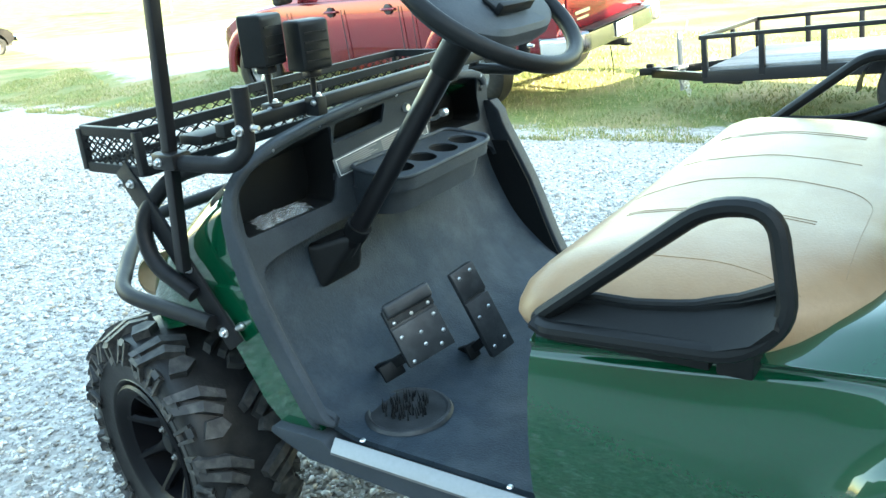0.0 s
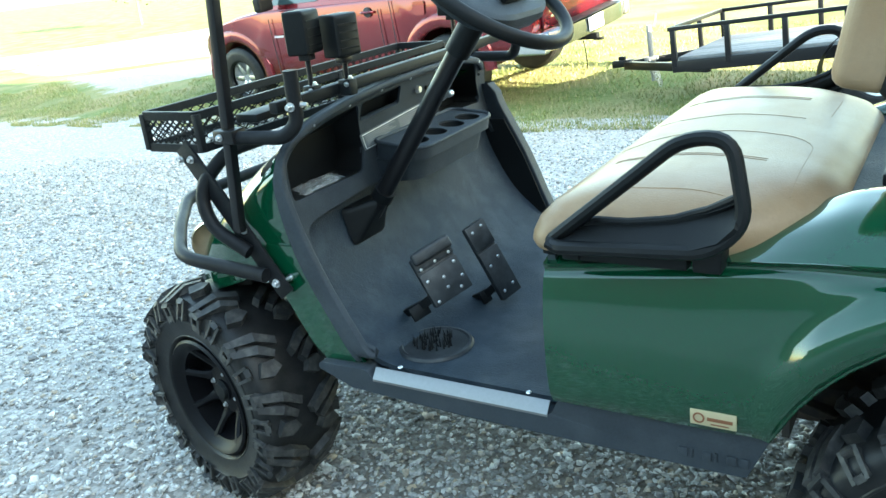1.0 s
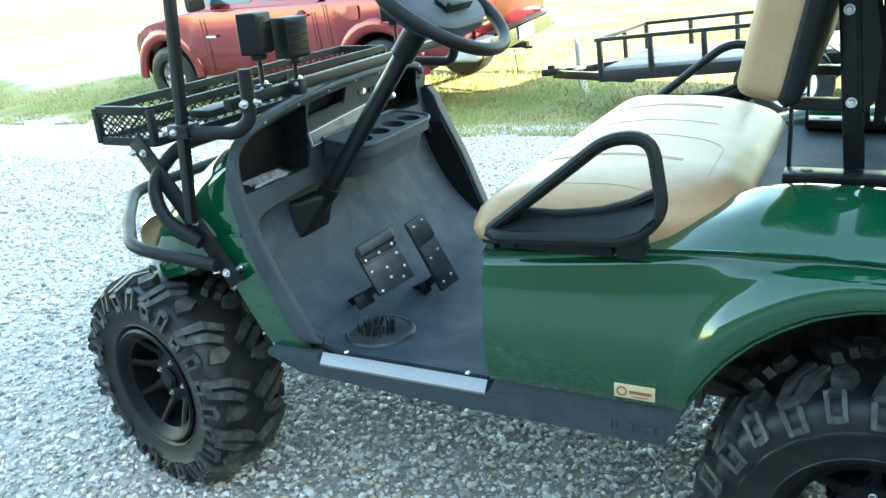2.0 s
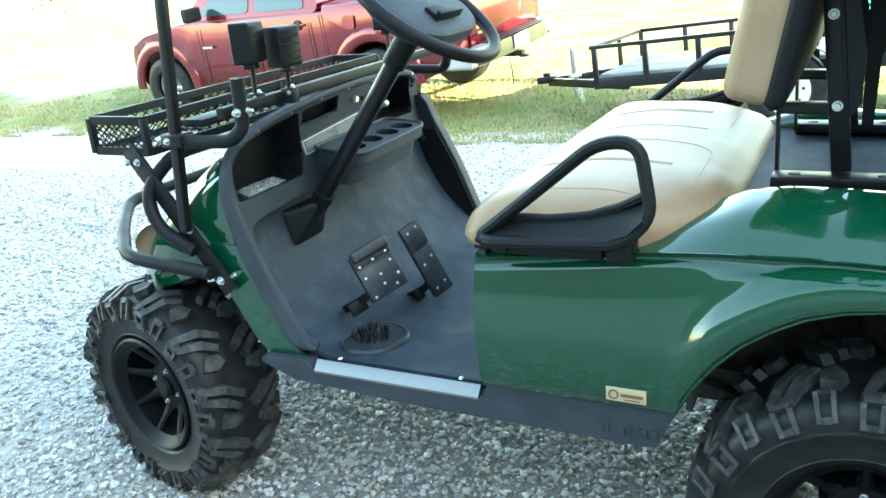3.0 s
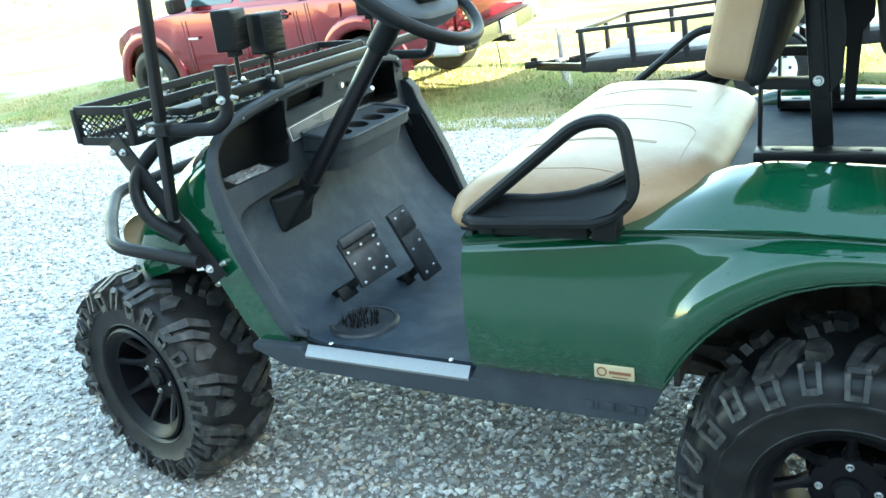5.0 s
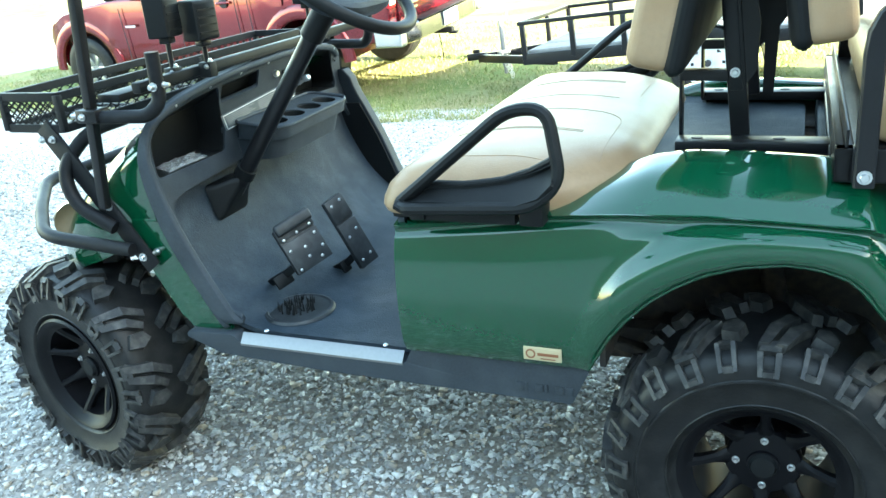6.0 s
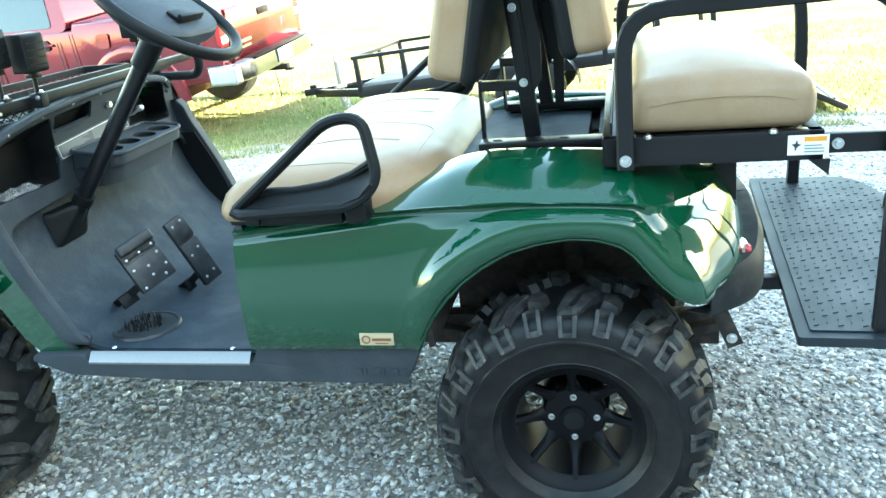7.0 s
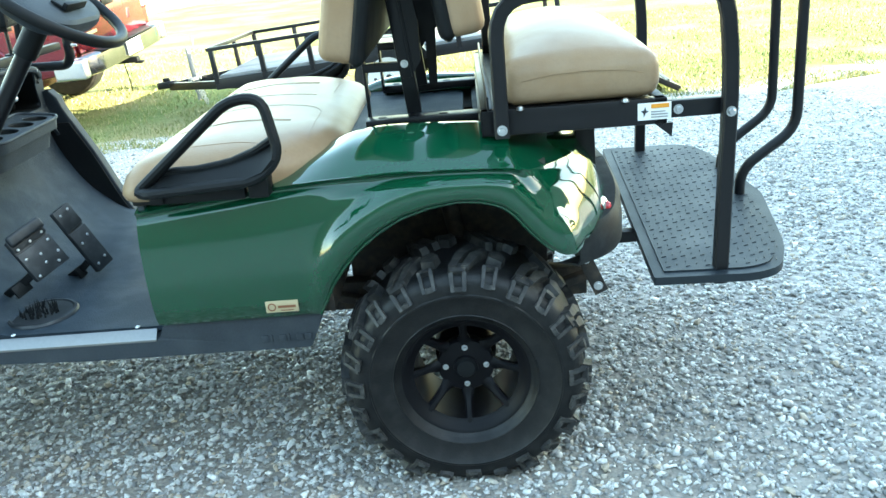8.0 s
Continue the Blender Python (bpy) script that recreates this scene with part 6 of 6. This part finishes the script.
def broadleaf(x, y, height, spread_r, seed):
    """A tapered trunk with limbs and a ragged crown of leaf clumps."""
    ob = thing("tree", "leafy broadleaf tree in the sunlit distance", "tree", at=(x, y, ground_height(x, y) - 0.1))
    r = random.Random(seed)
    bits = [lathe([(0.0, 0), (0.02 * height, 0), (0.013 * height, height * .45), (0.0, height * .8)], 8)]
    moved(bits[0], pose(0, 0, 0, 90, 0, 0))
    tips = []
    for i in range(9):
        a, l = i * 2.4, spread_r * r.uniform(0.5, 0.95)
        z0 = height * r.uniform(.3, .6)
        tip = Vector((math.cos(a) * l, math.sin(a) * l, z0 + height * r.uniform(.12, .38)))
        bits.append(tube([(0, 0, z0), (tip.x * .5, tip.y * .5, z0 + (tip.z - z0) * .6), tip], 0.006 * height, 5))
        tips.append(tip)
    part("trunk", join_bm(*bits), bark, ob)
    V, Fc = [], []
    for tip in tips + [Vector((0, 0, height * .85)), Vector((0, 0, height * .65))]:
        for _ in range(260):
            c = tip + Vector((r.gauss(0, .32), r.gauss(0, .32), r.gauss(0, .24))) * spread_r
            u = Vector((r.gauss(0, 1), r.gauss(0, 1), r.gauss(0, 1))).normalized() * r.uniform(.05, .13)
            w = u.orthogonal().normalized() * r.uniform(.03, .08)
            i = len(V)
            V += [c - u, c + w, c + u, c - w]
            Fc.append((i, i + 1, i + 2, i + 3))
    me = bpy.data.meshes.new("crown")
    me.from_pydata([v[:] for v in V], [], Fc)
    me.materials.append(leaf_green)
    crown = new("crown", me)
    crown.parent = ob
    tagged(crown, kind="stuff")


broadleaf(-45.0, 36.5, 4.6, 2.2, 3)
broadleaf(-53.0, 25.0, 7.0, 3.0, 4)

# ---- gravel stones and grass, too many to count ----
rng = np.random.default_rng(11)


def scatter_mesh(name, verts, faces_per, material, label, category):
    me = bpy.data.meshes.new(name)
    me.from_pydata(verts, [], faces_per)
    me.materials.append(material)
    ob = new(name, me)
    return tagged(ob, label, category, kind="stuff")


def island_material(name, stops, rough, bump=0.0, scale=60):
    m = bpy.data.materials.new(name)
    m.use_nodes = True
    n, k = m.node_tree.nodes, m.node_tree.links
    geo = n.new("ShaderNodeNewGeometry")
    r = n.new("ShaderNodeValToRGB")
    while len(r.color_ramp.elements) < len(stops):
        r.color_ramp.elements.new(0.5)
    for e, (p, c) in zip(r.color_ramp.elements, stops):
        e.position, e.color = p, (*c, 1)
    k.new(geo.outputs["Random Per Island"], r.inputs[0])
    t = n.new("ShaderNodeTexNoise")
    t.inputs["Scale"].default_value, t.inputs["Detail"].default_value = scale, 5
    k.new(geo.outputs["Position"], t.inputs["Vector"])
    mr = n.new("ShaderNodeMapRange")
    mr.inputs["From Min"].default_value, mr.inputs["From Max"].default_value = 0.3, 0.7
    mr.inputs["To Min"].default_value, mr.inputs["To Max"].default_value = 0.78, 1.2
    k.new(t.outputs["Fac"], mr.inputs["Value"])
    s = n.new("ShaderNodeVectorMath")
    s.operation = 'SCALE'
    k.new(r.outputs[0], s.inputs[0])
    k.new(mr.outputs[0], s.inputs["Scale"])
    b = n["Principled BSDF"]
    k.new(s.outputs[0], b.inputs["Base Color"])
    b.inputs["Roughness"].default_value = rough
    b.inputs["Specular IOR Level"].default_value = 0.3
    if bump:
        bn = n.new("ShaderNodeBump")
        bn.inputs["Strength"].default_value, bn.inputs["Distance"].default_value = bump, 0.002
        k.new(t.outputs["Fac"], bn.inputs["Height"])
        k.new(bn.outputs[0], b.inputs["Normal"])
    return m


def build_gravel():
    # a handful of crushed-stone shapes, each cut from a cube's corners
    shapes = []
    for i in range(12):
        bm = bmesh.new()
        r = np.random.default_rng(100 + i)
        for _ in range(9):
            q = r.normal(size=3)
            q = q / max(np.abs(q).max() ** 0.6 * np.linalg.norm(q) ** 0.4, 1e-6) * (0.75 + 0.25 * r.random())
            bm.verts.new(tuple(q))
        hull = bmesh.ops.convex_hull(bm, input=bm.verts[:])
        bmesh.ops.delete(bm, geom=list({g for g in hull["geom_interior"] + hull["geom_unused"] if isinstance(g, bmesh.types.BMVert)}), context='VERTS')
        bmesh.ops.triangulate(bm, faces=bm.faces[:])
        bm.verts.index_update()
        bm.verts.ensure_lookup_table()
        vs = np.array([v.co[:] for v in bm.verts])
        fs = np.array([[v.index for v in f.verts] for f in bm.faces])
        shapes.append((vs, fs))
        bm.free()
    V, F, base = [], [], 0

    def lay(x0, x1, y0, y1, per_m2, smin, smax, keep):
        nonlocal base
        n = int((x1 - x0) * (y1 - y0) * per_m2)
        px, py = rng.uniform(x0, x1, n), rng.uniform(y0, y1, n)
        chance = rng.random(n)
        size = smin + (smax - smin) * rng.random(n) ** 2.0
        which = rng.integers(0, len(shapes), n)
        for x, y, s, w, c in zip(px, py, size, which, chance):
            if not keep(x, y, c):
                continue
            vs, fs = shapes[w]
            a, b, c = rng.uniform(0, TAU, 3)
            ca, sa, sb = math.cos(a), math.sin(a), math.sin(b)
            sc = np.array([1.0, 0.62 + 0.3 * math.cos(c) ** 2, 0.55]) * s
            q = vs * sc
            q = np.column_stack((q[:, 0] * ca - q[:, 1] * sa, q[:, 0] * sa + q[:, 1] * ca, q[:, 2]))
            t = 0.45 * sb
            q = np.column_stack((q[:, 0] * math.cos(t) - q[:, 2] * math.sin(t), q[:, 1], q[:, 0] * math.sin(t) + q[:, 2] * math.cos(t)))
            q += (x, y, ground_height(x, y) + s * 0.18 + rng.uniform(-.3, .3) * s)
            V.append(q)
            F.append(fs + base)
            base += len(vs)

    def loose(x, y, c):
        """Thick round the cart, thinning out a little into the trodden yard."""
        d = math.hypot((x - 1.0) / 1.5, y - 0.1)
        return c < min(1.2 - d / 7.0, (x + 5.6) / 2.6, (5.2 - x) / 1.0, (y + 1.45) / 0.25) and y < grass_edge(x) - 0.1
    lay(-5.6, 5.2, -1.45, 3.2, 3100, 0.005, 0.014, loose)
    lay(-5.6, 5.2, -1.45, 3.2, 650, 0.011, 0.022, loose)
    lay(-0.6, 3.2, -0.9, 1.3, 2000, 0.007, 0.017, lambda x, y, c: c < 1.4 - math.hypot((x - 1.25) / 1.85, y - 0.2))
    lay(-4.6, 4.8, 2.9, 5.6, 900, 0.008, 0.020, lambda x, y, c: y < grass_edge(x) + 0.1 * c and c < min((y - 2.7) / 0.8, (x + 4.6) / 2.0))
    V, F = np.concatenate(V), np.concatenate(F)
    me = bpy.data.meshes.new("gravel")
    me.vertices.add(len(V))
    me.vertices.foreach_set("co", V.ravel())
    me.loops.add(F.size)
    me.loops.foreach_set("vertex_index", F.ravel())
    me.polygons.add(len(F))
    me.polygons.foreach_set("loop_start", np.arange(0, F.size, 3))
    me.polygons.foreach_set("loop_total", np.full(len(F), 3))
    me.update()
    me.validate()
    me.materials.append(island_material("crushed_stone", [(0.0, (0.19, 0.19, 0.188)), (0.25, (0.33, 0.33, 0.325)), (0.48, (0.45, 0.45, 0.44)), (0.58, (0.47, 0.39, 0.30)), (0.66, (0.52, 0.515, 0.50)), (0.88, (0.60, 0.60, 0.585)), (1.0, (0.74, 0.735, 0.715))], 0.85, 0.5, 120))
    ob = new("gravel", me)
    tagged(ob, "loose grey crushed stone over the yard", "gravel", kind="stuff")


def build_grass():
    V, F = [], []
    n = 150000
    xs = rng.uniform(-14, 11, n)
    d = rng.random(n) ** 1.7 * 7.0
    for x, dd in zip(xs, d):
        y = grass_edge(x) - 0.15 + dd
        if noise.noise((x * 1.3, y * 1.3, 4)) < -0.28 or (dd < 0.35 and noise.noise((x * 2, y * 2, 9)) < -0.05):
            continue
        if x < -6 and y > curve_at(DRIVE, x):
            continue
        z = ground_height(x, y)
        h = 0.015 + 0.035 * rng.random() ** 1.5
        a = rng.random() * TAU
        w = 0.004 + 0.004 * rng.random()
        lx, ly = rng.normal(0, 0.02), rng.normal(0, 0.02)
        i = len(V)
        V.append((x - w * math.cos(a), y - w * math.sin(a), z - 0.005))
        V.append((x + w * math.cos(a), y + w * math.sin(a), z - 0.005))
        V.append((x + lx, y + ly, z + h))
        F.append((i, i + 1, i + 2))
    m = island_material("grass_blade", [(0.0, (0.15, 0.19, 0.055)), (0.4, (0.21, 0.245, 0.085)), (0.65, (0.30, 0.285, 0.13)), (1.0, (0.44, 0.375, 0.215))], 0.8, 0.0, 2)
    scatter_mesh("grass", V, F, m, "short rough grass, part green and part straw", "grass")


build_gravel()
build_grass()
